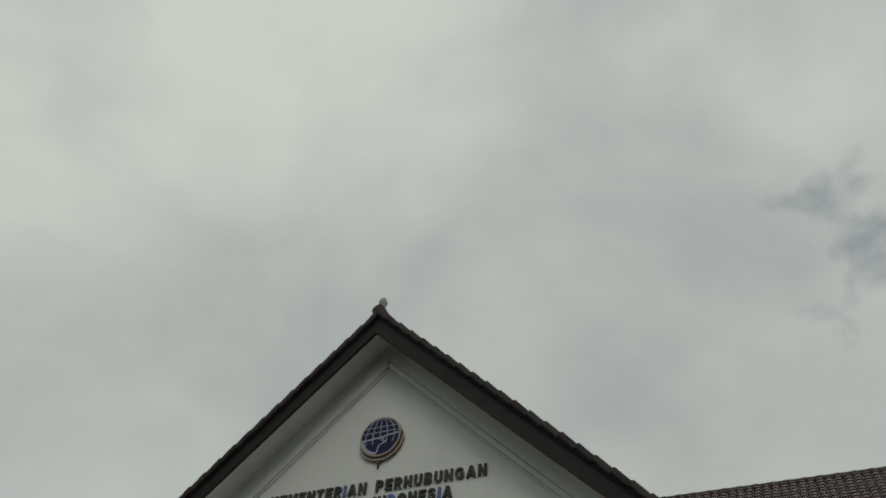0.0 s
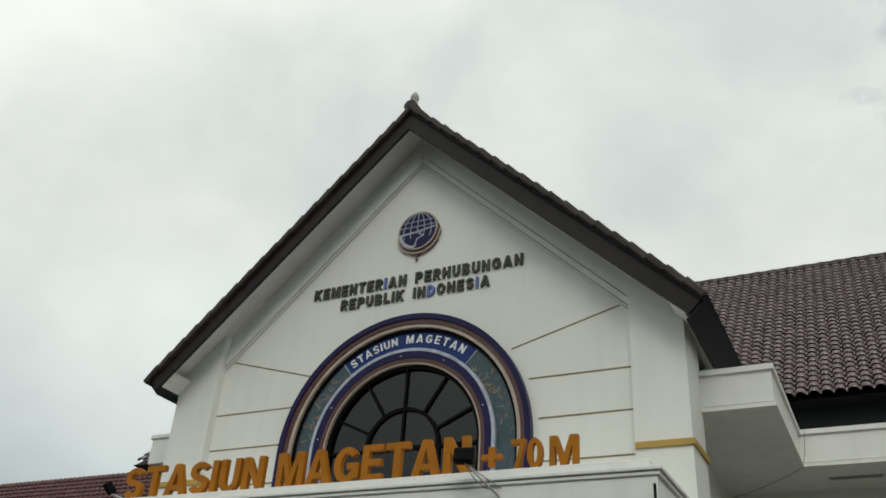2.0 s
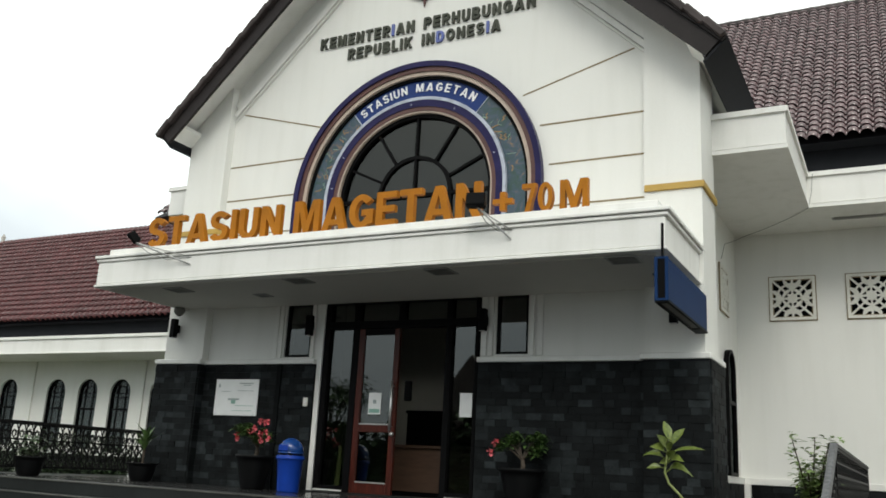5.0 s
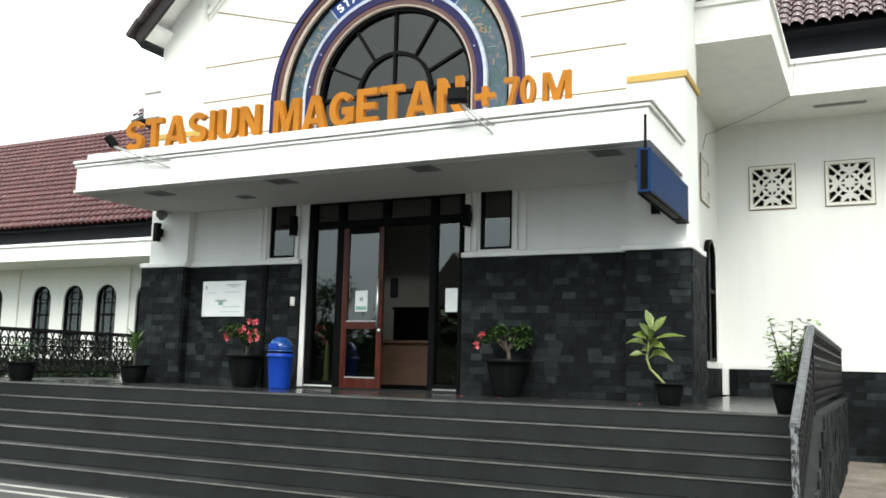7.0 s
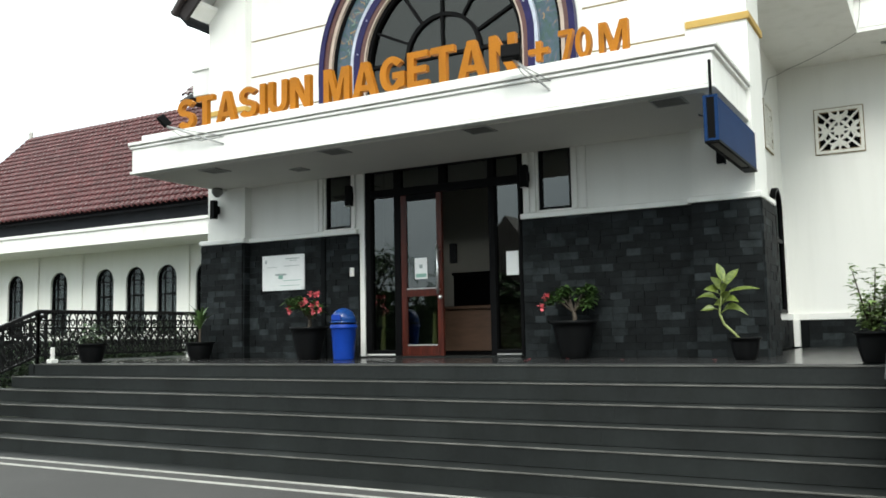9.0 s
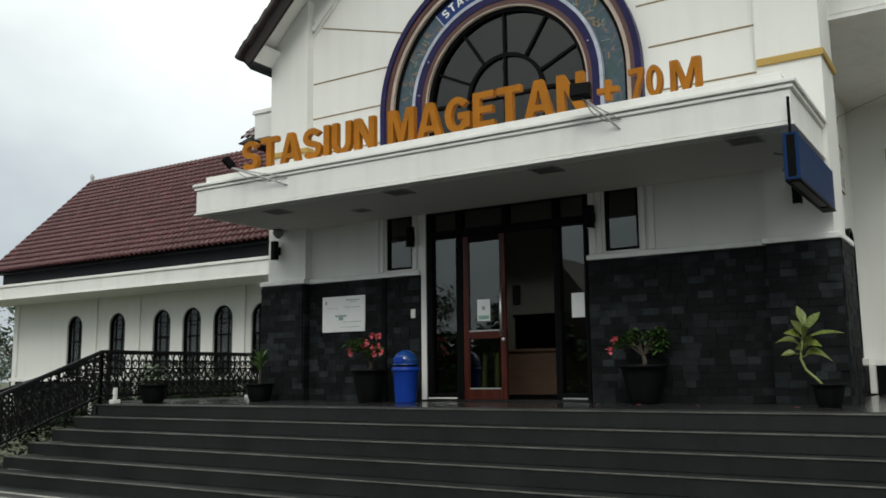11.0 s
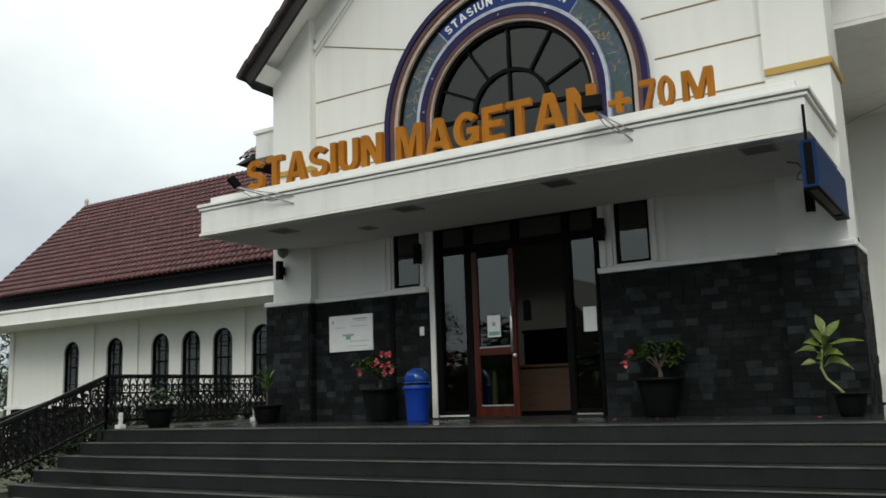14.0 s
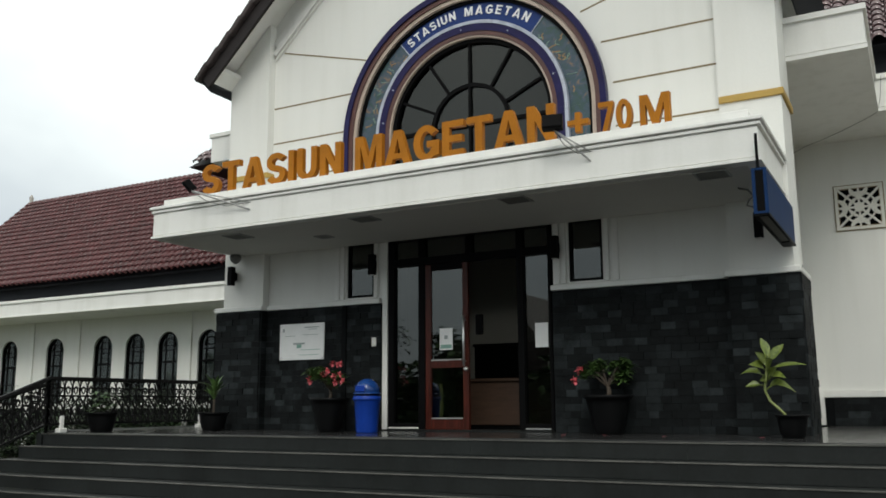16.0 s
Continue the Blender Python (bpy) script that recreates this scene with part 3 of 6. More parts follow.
# raised mouldings along the rake and shallow lines on the gable
for sgn in (-1, 1):
    for off, w in ((0.325, 0.105), (0.475, 0.075), (0.565, 0.020)):
        bm = bmesh.new()
        a = (CX, 0, gable_z(CX) - off - 0.02)
        b = (CX + sgn * 3.27, 0, gable_z(CX + 3.27) - off - 0.02)
        bar(bm, (a[0], 0.0, a[2]), (b[0], 0.0, b[2]), w, 0.12 if w == 0.075 else 0.08)
        structure("trim_rake_moulding", bm, WHITE_TRIM, "white raised moulding below the sloping eave", "moulding")
    for z, in ((4.775,), (4.222,), (3.665,)):
        xa = CX + sgn * (math.sqrt(max(0.0, 2.02 ** 2 - (z - ARCH_Z) ** 2)) if z > ARCH_Z else 2.02)
        xb = 4.575 if sgn > 0 else -1.975
        structure("trim_wall_line", box(min(xa, xb), max(xa, xb), -0.004, 0.01, z - 0.011, z + 0.011), GROOVE, "thin ochre line across the white wall", "wall line")
    bm = bmesh.new()
    bar(bm, (CX + sgn * 3.12, 0.002, 5.648), (CX + sgn * 1.62, 0.002, 5.235), 0.020, 0.012)
    structure("trim_wall_line", bm, GROOVE, "thin slanting ochre line towards the arch", "wall line")

# roof over the gable: slab, soffit, fascia, tiles
def rake_prism(bm, sgn, z_top, z_low, y0, y1, reach):
    """One sloping slab of the gable roof, cut square at the eave."""
    n = Vector((sgn * SLOPE, 0, 1)).normalized()
    thick = (z_top - z_low) / math.sqrt(1 + SLOPE ** 2)
    e = Vector((CX + sgn * reach, 0, z_top - SLOPE * reach))
    low = e - n * thick
    out = [(CX, z_low), (low.x, low.z), (e.x, e.z), (CX, z_top)]
    return prism(bm, out if sgn > 0 else out[::-1], [], y0, y1)


gable_roof = thing("gable_roof", (0, 0, 0), "steep gable roof with dark brown fascia and cap tiles", "roof", kind="structure")
for sgn in (-1, 1):
    part("fascia_board", rake_prism(bmesh.new(), sgn, RAKE_TOP - 0.10, RAKE_LOW, RAKE_Y, RAKE_Y + 0.05, 4.30), FASCIA, gable_roof, "dark brown sloping fascia board")
    part("fascia_lip", rake_prism(bmesh.new(), sgn, RAKE_TOP - 0.09, RAKE_TOP - 0.20, RAKE_Y - 0.03, RAKE_Y + 0.02, 4.33), FASCIA, gable_roof)
    part("soffit", rake_prism(bmesh.new(), sgn, 9.34, 9.27, RAKE_Y + 0.05, 7.4, 4.22), WHITE_TRIM, gable_roof, "white painted soffit boarding")
    part("roof_slab", rake_prism(bmesh.new(), sgn, RAKE_TOP - 0.10, 9.345, RAKE_Y + 0.05, 7.4, 4.28), DARK_FASCIA, gable_roof)
    bm = bmesh.new()
    e = Vector((CX + sgn * 4.32, 0, RAKE_TOP - 0.08 - SLOPE * 4.32))
    n = Vector((sgn * SLOPE, 0, 1)).normalized()
    d = Vector((sgn, 0, -SLOPE)).normalized()
    pts = [e, e + d * 0.03, e + d * 0.03 - n * 0.38, e - n * 0.38]
    prism(bm, [(p.x, p.z) for p in pts], [], RAKE_Y + 0.02, 7.4)
    part("eave_board", bm, DARK_FASCIA, gable_roof, "black eave board")
    low = [Vector((CX + sgn * dx, 0, RAKE_LOW + up - SLOPE * dx)) for dx, up in ((3.86, 0.004), (4.04, 0.004), (4.04, 0.06), (3.86, 0.06))]
    part("eave_soffit", prism(bmesh.new(), [(p.x, p.z) for p in low], [], RAKE_Y + 0.051, 7.39), WHITE_TRIM, gable_roof, "pale closing board under the eave")


def curved_tile(wide=0.25, long=0.36, thick=0.010, amp=0.044):
    """An S-shaped roof tile lying along +y, its low end at y = 0."""
    bm = bmesh.new()
    prof = [(-0.5, -0.25), (-0.43, 0.35), (-0.29, 0.82), (-0.08, 1.0), (0.12, 0.85), (0.27, 0.45), (0.36, -0.10), (0.42, -0.30), (0.5, -0.25)]
    lo = [[bm.verts.new((u * wide, y, h * amp + lift + t)) for u, h in prof] for y, lift, t in ((0, 0.034, 0), (0, 0.034, thick), (long, 0, thick), (long, 0, 0))]
    for a, b in ((0, 1), (1, 2), (3, 0)):
        for i in range(len(prof) - 1):
            bm.faces.new((lo[a][i], lo[a][i + 1], lo[b][i + 1], lo[b][i]))
    return bm


def tile_field(parent, mat, x0, x1, y_e, z_e, pitch, rows, course, wide, single, there=lambda x, j: True, amp=0.05):
    """Courses of tiles up a slope that faces -y; those that single() picks are parts, the rest one mesh."""
    shared = mesh_of("roof_tile", curved_tile(wide, course + 0.05, amp=amp), mat)
    for p in shared.polygons:
        p.use_smooth = True
    co = np.array([v.co for v in shared.vertices])
    polys = [tuple(p.vertices) for p in shared.polygons]
    verts, faces = [], []
    c, s = math.cos(pitch), math.sin(pitch)
    count = int((x1 - x0) / wide)
    for j in range(rows):
        for i in range(count):
            x = x0 + wide * (i + 0.5)
            y, z = y_e + c * course * j, z_e + s * course * j
            if not there(x, j):
                continue
            jit = random.uniform(-0.006, 0.006)
            if single(x, j):
                t_ob = new("roof_tile", shared)
                t_ob.parent = parent
                t_ob.matrix_basis = pose(x + jit, y, z, math.degrees(pitch), random.uniform(-0.8, 0.8), random.uniform(-0.6, 0.6))
            else:
                k = len(verts)
                verts += [(x + jit + p[0], y + c * p[1] - s * p[2], z + s * p[1] + c * p[2]) for p in co]
                faces += [tuple(k + a for a in f) for f in polys]
    if verts:
        me = bpy.data.meshes.new("roof_tiles_far")
        me.from_pydata(verts, [], faces)
        me.materials.append(mat)
        for p in me.polygons:
            p.use_smooth = True
        far = new("roof_tiles_far", me)
        far.parent = parent
        tagged(far, kind="stuff")


# cap tiles stepping up both edges of the gable, and the ridge finial
cap_me = mesh_of("cap_tile", cuboid(bmesh.new(), -0.165, 0.165, -0.02, 0.26, -0.045, 0.048, 0.016), CAP_TILE)
for sgn in (-1, 1):
    ang = math.degrees(math.atan(SLOPE))
    for i in range(20):
        u = 0.15 + 0.298 * i
        dx = u / math.sqrt(1 + SLOPE ** 2)
        cap = new("cap_tile", cap_me)
        cap.parent = gable_roof
        cap.matrix_basis = pose(CX + sgn * dx, RAKE_Y - 0.06, RAKE_TOP - (0.10 if sgn > 0 else 0.175) - SLOPE * dx, 0, sgn * (ang + 5.0), 0)
    bm = bmesh.new()
    n_cols = 30
    for i in range(20):
        for j in range(n_cols):
            u, y = 0.1 + 0.292 * i, RAKE_Y + 0.22 + 0.25 * j
            for (ua, ub) in ((0.0, 0.31),):
                p = [(u + ua, y, 0.02), (u + ub, y, -0.0), (u + ub, y + 0.11, 0.06), (u + ua, y + 0.11, 0.08), (u + ua, y + 0.25, 0.02), (u + ub, y + 0.25, 0.0)]
                q = []
                for a, b, h in p:
                    dx = a / math.sqrt(1 + SLOPE ** 2)
                    q.append(bm.verts.new((CX + sgn * dx, b, RAKE_TOP - 0.08 - SLOPE * dx + h)))
                bm.faces.new((q[0], q[1], q[2], q[3]))
                bm.faces.new((q[3], q[2], q[5], q[4]))
    tagged(part("roof_tiles_slope", bm, TILE_ROOF, gable_roof), kind="stuff")
fin = part("finial", lathe(bmesh.new(), [(0.10, 0), (0.085, 0.05), (0.05, 0.10), (0.06, 0.17), (0.075, 0.22), (0.055, 0.29), (0.02, 0.34)], 14), CONCRETE, gable_roof, "weathered grey ridge finial", True)
fin.matrix_basis = pose(CX, RAKE_Y + 0.1, RAKE_TOP - 0.04)
part("ridge_cap", tube(bmesh.new(), [(CX, RAKE_Y - 0.04, RAKE_TOP - 0.06), (CX, 7.4, RAKE_TOP - 0.06)], 0.11, 10), CAP_TILE, gable_roof)

# ---- canopy over the entrance ----
canopy = thing("canopy", (0, 0, 0), "white flat concrete canopy with stepped moulded edge", "canopy", kind="structure")
part("core", box(-2.532, 5.192, -1.741, -0.03, 2.54, 2.97), WHITE_TRIM, canopy)
part("slab", box(-2.54, 5.20, -1.75, -0.02, 2.578, 2.868, 0.004), WHITE_TRIM, canopy)
part("lower_lip", box(-2.56, 5.22, -1.77, -0.01, 2.535, 2.566, 0.004), WHITE_TRIM, canopy)
part("upper_band", box(-2.565, 5.23, -1.772, -0.012, 2.880, 2.912, 0.004), WHITE_TRIM, canopy)
part("upper_lip", box(-2.58, 5.255, -1.795, -0.01, 2.924, 2.965, 0.006), WHITE_TRIM, canopy)
part("parapet", box(-2.42, 5.12, -1.70, -0.01, 2.97, 3.062, 0.006), WHITE_TRIM, canopy)
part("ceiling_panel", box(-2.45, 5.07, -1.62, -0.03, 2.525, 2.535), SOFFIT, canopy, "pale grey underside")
for x, y, w in ((4.72, -1.50, 0.16), (2.63, -1.49, 0.15), (0.66, -1.47, 0.15), (-1.38, -1.38, 0.15), (-0.42, -0.80, 0.10)):
    dl = thing("downlight", (x, y, 2.525), "square dull recessed downlight panel set in the canopy underside", "downlight", "downlights under the canopy")
    part("rim", prism(bmesh.new(), rect(-w, w, -w, w), [rect(-w * 0.86, w * 0.86, -w * 0.86, w * 0.86)], 0.0, 0.012), GALV, dl).matrix_basis = pose(0, 0, 0, -90)
    part("lens", box(-w * 0.86, w * 0.86, -w * 0.86, w * 0.86, -0.006, -0.001), CABLE, dl, "dull grey lens")

# ---- ornate arch ----
arch = thing("arched_window", (CX, 0, ARCH_Z), "great half-round window with navy, rust and cream rims", "window", kind="structure")


def rim(name, r0, r1, y0, y1, mat, label="", foot=-1.10):
    bm = ring_sector(bmesh.new(), 0, 0, r0, r1, 0, 180, y0, y1, 64)
    for sx in (-1, 1):
        cuboid(bm, min(sx * r0, sx * r1), max(sx * r0, sx * r1), y0, y1, foot, -0.0005)
    return part(name, bm, mat, arch, label)


rim("outer_rim", 1.865, 1.945, -0.10, 0.02, NAVY, "dark navy outer rim")
rim("rust_rim", 1.80, 1.8645, -0.075, 0.02, RUST, "red-brown rim")
rim("cream_rim", 1.745, 1.7995, -0.055, 0.02, CREAM, "cream rim")
# shade in the recess round the banner, put in as a black ring
rim("shadow_rim", 1.70, 1.7445, -0.01, 0.05, BLACK, "black ring painting the shade of the recess")
rim("white_rim", 1.385, 1.431, -0.035, 0.10, CHIP, "worn white rim")
rim("inner_rim", 1.285, 1.3845, -0.03, 0.14, NAVY, "navy inner rim")
rim("inner_rust_rim", 1.225, 1.2845, -0.02, 0.14, RUST, "red-brown inner rim")
rim("inner_cream_rim", 1.20, 1.2245, -0.01, 0.14, CREAM)
rim("window_frame", 1.145, 1.1995, 0.04, 0.16, BLACK, "black window frame")
part("banner", ring_sector(bmesh.new(), 0, 0, 1.432, 1.706, 49.5, 128, 0.02, 0.06, 40), BANNER, arch, "deep blue banner")
part("mural", ring_sector(bmesh.new(), 0, 0, 1.432, 1.706, 128.3, 180, 0.02, 0.06, 30), MURAL, arch, "mottled blue and green painted panel")
part("mural", ring_sector(bmesh.new(), 0, 0, 1.432, 1.706, 0, 49.2, 0.02, 0.06, 30), MURAL, arch, "mottled blue and green painted panel")
for sx in (-1, 1):
    part("mural", box(min(sx * 1.432, sx * 1.706), max(sx * 1.432, sx * 1.706), 0.02, 0.06, -1.1, -0.001), MURAL, arch, "mottled blue and green painted panel")
part("divider", ring_sector(bmesh.new(), 0, 0, 1.432, 1.706, 127.9, 128.4, 0.012, 0.05, 2), CHIP, arch)
part("divider", ring_sector(bmesh.new(), 0, 0, 1.432, 1.706, 49.1, 49.5, 0.012, 0.05, 2), CHIP, arch)
part("glazing_bar", ring_sector(bmesh.new(), 0, 0, 0.535, 0.585, 0, 180, 0.06, 0.11, 40), BLACK, arch)
for a in (25, 57, 90, 123, 155):
    c, s = math.cos(radians(a)), math.sin(radians(a))
    part("glazing_bar", bar(bmesh.new(), (0.0 if a == 90 else 0.58 * c, 0.085, 0.0 if a == 90 else 0.58 * s), (1.15 * c, 0.085, 1.15 * s), 0.035, 0.04), BLACK, arch)
part("glazing_bar", bar(bmesh.new(), (-1.15, 0.085, 0), (1.15, 0.085, 0), 0.045, 0.045), BLACK, arch)
for x in (-0.57, 0.0, 0.57):
    part("glazing_bar", bar(bmesh.new(), (x, 0.085, -1.1), (x, 0.085, 0), 0.035, 0.04), BLACK, arch)
bm = bmesh.new()
prism(bm, [(1.16, -1.1)] + arc(0, 0, 1.16, 0, 180, 40) + [(-1.16, -1.1)], [], 0.10, 0.108)
g_ob = part("pane", bm, GLASS_DARK, arch, "dark tinted glass")
g_ob.visible_shadow = False
# curved station name on the banner
for word, a_from, a_to in (("STASIUN", 125.2, 96.3), ("MAGETAN", 91.2, 54.8)):
    made = [letter_mesh(ch, 0.125, 0.012, 0.19, WHITE_LETTER) for ch in word]
    gap = (radians(a_from - a_to) * 1.545 - sum(w for _, w in made)) / (len(word) - 1)
    run = 0.0
    for me, w in made:
        a = a_from - math.degrees((run + w / 2) / 1.545)
        ob = new("letter", me)
        ob.parent = arch
        ob.matrix_basis = Matrix.Translation((1.53 * math.cos(radians(a)), 0.02, 1.53 * math.sin(radians(a)))) @ pose(0, 0, 0, 0, -(a - 90), 0) @ Matrix.Translation((-w / 2, 0, 0))
        run += w + gap
rngm = random.Random(9)
for a0, a1 in ((6, 46), (132, 176)):
    for k in range(16):
        a = radians(rngm.uniform(a0, a1))
        r = rngm.uniform(1.45, 1.62)
        bm = bmesh.new()
        pts = [(r * math.cos(a) + rngm.uniform(-0.03, 0.03) + 0.03 * i * math.cos(a + 1 + k), 0.017, r * math.sin(a) + 0.03 * i * math.sin(a + 1 + k)) for i in range(4)]
        for p, q in zip(pts, pts[1:]):
            bar(bm, p, q, 0.007 if k % 2 else 0.016, 0.004)
        part("painted_motif", bm, MOTIF_A if k % 2 else MOTIF_B, arch)
# room behind the arch, and small fixing bolts on the rims
for a in (20, 62, 93, 150, 171):
    part("bolt", lathe(bmesh.new(), [(0.011, 0), (0.011, 0.010), (0.006, 0.016)], 8), CHIP, arch).matrix_basis = Matrix.Translation((1.325 * math.cos(radians(a)), -0.03, 1.325 * math.sin(radians(a)))) @ pose(0, 0, 0, 90, 0, 0)

# ---- lettering on the gable and the emblem ----
gable_text = thing("gable_lettering", (0, 0, 0), "raised tarnished grey-green letters on the white gable", "lettering")
word_letters(gable_text, "KEMENTERIAN PERHUBUNGAN", -0.44, 3.08, 6.508, -0.005, 0.180, 0.03, 0.25, GREEN_GREY, 0.20, swap=(8,))
word_letters(gable_text, "REPUBLIK INDONESIA", 0.08, 2.575, 6.255, -0.005, 0.175, 0.03, 0.25, GREEN_GREY, 0.20, swap=(11, 16))
emblem = thing("emblem", (1.345, 0, 7.40), "round navy globe emblem with rust rim on the gable", "emblem")
bm = bmesh.new()
rimpts = []
for t in np.linspace(0, 2 * math.pi, 181)[:-1]:
    low = max(0.0, -math.sin(t - 0.25))
    r = 0.338 + 0.055 * low ** 0.5 + (0.014 * abs(math.sin(9 * t)) if 4.9 < t < 6.4 else 0.0)
    rimpts.append((r * math.cos(t), r * math.sin(t) + 0.01))
prism(bm, rimpts, [], -0.045, -0.005)
part("rim", bm, RUST, emblem, "red-brown scalloped lower rim")
outl = [(0.338 * math.cos(t), 0.338 * math.sin(t) + 0.01) for t in np.linspace(0, 2 * math.pi, 65)[:-1]]
part("rim_band", prism(bmesh.new(), outl, [[(0.316 * math.cos(t), 0.316 * math.sin(t) + 0.01) for t in np.linspace(0, 2 * math.pi, 65)[:-1]]], -0.068, -0.044), CREAM, emblem, "cream outline ring")
part("scallop_line", prism(bmesh.new(), ribbon([(x * 1.0, z) for x, z in rimpts[95:179]], 0.018), [], -0.052, -0.044), CREAM, emblem, "cream scalloped outline")
part("crescent", prism(bmesh.new(), ribbon(ellipse(0, 0.01, 0.295, 0.295, 188, 262, 14), 0.04), [], -0.076, -0.069), CHIP, emblem, "pale crescent")
bm = prism(bmesh.new(), [(0.315 * math.cos(t), 0.315 * math.sin(t) + 0.01) for t in np.linspace(0, 2 * math.pi, 65)[:-1]], [], -0.0695, -0.044)
part("globe", bm, NAVY, emblem, "navy globe disc")
bm = bmesh.new()
for e in (0.12, 0.24):
    pts = [(e * math.cos(t), 0.31 * math.sin(t) + 0.01) for t in np.linspace(radians(-25), radians(205), 25)]
    for p, q in zip(pts, pts[1:]):
        bar(bm, (p[0], -0.072, p[1]), (q[0], -0.072, q[1]), 0.010, 0.008)
bar(bm, (0, -0.072, -0.05), (0, -0.072, 0.31), 0.010, 0.008)
for z, hw in ((0.17, 0.26), (0.08, 0.30)):
    bar(bm, (-hw, -0.0722, z), (hw, -0.0722, z), 0.010, 0.008)
part("grid_line", bm, CHIP, emblem, "pale grid lines")
bm = bmesh.new()
wing = ((-0.31, -0.04), (0.0, -0.02), (0.10, 0.0), (0.31, 0.03))
for p, q in zip(wing, wing[1:]):
    bar(bm, (p[0], -0.073, p[1]), (q[0], -0.073, q[1]), 0.024, 0.008)
tail_line = ((0.10, 0.0), (0.03, -0.06), (0.11, -0.09), (0.0, -0.15), (-0.03, -0.28))
for p, q in zip(tail_line, tail_line[1:]):
    bar(bm, (p[0], -0.0735, p[1]), (q[0], -0.0735, q[1]), 0.018, 0.008)
part("wing_shape", bm, CHIP, emblem, "pale wing line")
bm = prism(bmesh.new(), [(-0.10, -0.37), (0.10, -0.37), (0.02, -0.43), (0.0, -0.53), (-0.015, -0.43)], [], -0.04, -0.006)
part("tail", bm, RUST, emblem)

# ---- big orange letters on the canopy ----
sign = thing("letter_sign", (0, 0, 0), "large orange box letters standing on the canopy edge", "sign")
word_letters(sign, "STASIUN", -1.785, 0.435, 3.064, -1.59, 0.405, 0.07, 0.218, ORANGE, 0.12)
word_letters(sign, "MAGETAN", 0.638, 3.165, 3.064, -1.59, 0.415, 0.07, 0.222, ORANGE, 0.10)
word_letters(sign, "+", 3.31, 3.54, 3.078, -1.59, 0.34, 0.07, 0.20, ORANGE)
word_letters(sign, "70", 3.65, 4.00, 3.064, -1.59, 0.325, 0.07, 0.205, ORANGE, 0.10)
word_letters(sign, "M", 4.08, 4.385, 3.064, -1.59, 0.325, 0.07, 0.205, ORANGE)

# ---- entrance door ----
door = thing("entrance_door", (0, 0, 0), "black framed glass entrance with one varnished red wooden leaf", "door", kind="structure")
for x0, x1, z0, z1 in ((0.08, 0.17, 0, 2.585), (2.39, 2.43, 0, 2.585), (0.17, 2.39, 2.52, 2.585), (0.17, 2.39, 2.17, 2.27), (0.55, 0.65, 0, 2.17), (1.975, 2.06, 0, 2.17),
                       (0.55, 0.64, 2.27, 2.52), (1.25, 1.34, 2.27, 2.52), (1.97, 2.05, 2.27, 2.52), (0.17, 0.55, 0.02, 0.10), (2.06, 2.39, 0.02, 0.10)):
    part("door_frame", box(x0, x1, -0.01, 0.10, z0, z1, 0.004), BLACK, door)
part("white_edge", box(0.0, 0.078, -0.03, 0.05, 0.0, 2.60, 0.004), WHITE_TRIM, door, "white painted jamb")
part("threshold", box(0.0, 2.43, -0.10, 0.24, 0.0, 0.02, 0.004), STEP, door)
for x0, x1, z0, z1 in ((0.17, 0.55, 0.10, 2.17), (2.06, 2.39, 0.10, 2.17), (0.17, 0.55, 2.27, 2.52), (0.64, 1.25, 2.27, 2.52), (1.34, 1.97, 2.27, 2.52), (2.05, 2.39, 2.27, 2.52)):
    part("pane", box(x0, x1, 0.045, 0.051, z0, z1), GLASS, door, "dark glass pane").visible_shadow = False
leaf = part("door_leaf", box(0.655, 0.74, -0.005, 0.045, 0.02, 2.16, 0.004), WOOD, door, "varnished red wooden leaf")
for x0, x1, z0, z1 in ((1.205, 1.285, 0.02, 2.16), (0.74, 1.205, 0.02, 0.17), (0.74, 1.205, 0.80, 0.90), (0.74, 1.205, 2.08, 2.16)):
    part("rail", box(x0, x1, -0.005, 0.045, z0, z1, 0.004), WOOD if z0 < 2 else BLACK, leaf)
part("pane", box(0.74, 1.205, 0.018, 0.024, 0.17, 0.80), GLASS, leaf).visible_shadow = False
part("pane", box(0.74, 1.205, 0.018, 0.024, 0.90, 2.08), GLASS, leaf).visible_shadow = False
bm = tube(bmesh.new(), [(1.245, -0.06, 0.82), (1.245, -0.06, 1.46)], 0.016, 10)
for z in (0.88, 1.40):
    tube(bm, [(1.245, -0.06, z), (1.245, 0.0, z)], 0.010, 8)
part("handle", bm, STEEL, leaf, "long steel pull handle", True)
note = part("notice", box(0.86, 1.05, 0.010, 0.014, 1.03, 1.31), PAPER, leaf, "white paper notice with a green margin")
part("print", box(0.875, 1.035, 0.008, 0.010, 1.05, 1.10), PRINT_GREEN, note)
part("print", box(0.93, 0.98, 0.008, 0.010, 1.17, 1.22), PRINT, note)
part("notice", box(2.19, 2.36, 0.036, 0.040, 1.02, 1.32), PAPER, door, "white paper notice")
part("lock_box", box(1.335, 1.43, 0.10, 0.16, 1.22, 1.48, 0.01), BLACK, door)

for x0, x1 in ((0.10, 0.55), (2.06, 2.39)):
    part("sill_strip", box(x0, x1, -0.018, -0.011, 0.030, 0.048), WHITE_TRIM if x0 < 1 else GALV, door, "pale strip along the foot of the side light")
for z in (0.905, 0.165):
    part("bead", box(0.745, 1.20, -0.012, -0.006, z - 0.012, z + 0.006), GALV, leaf, "pale worn glazing bead")
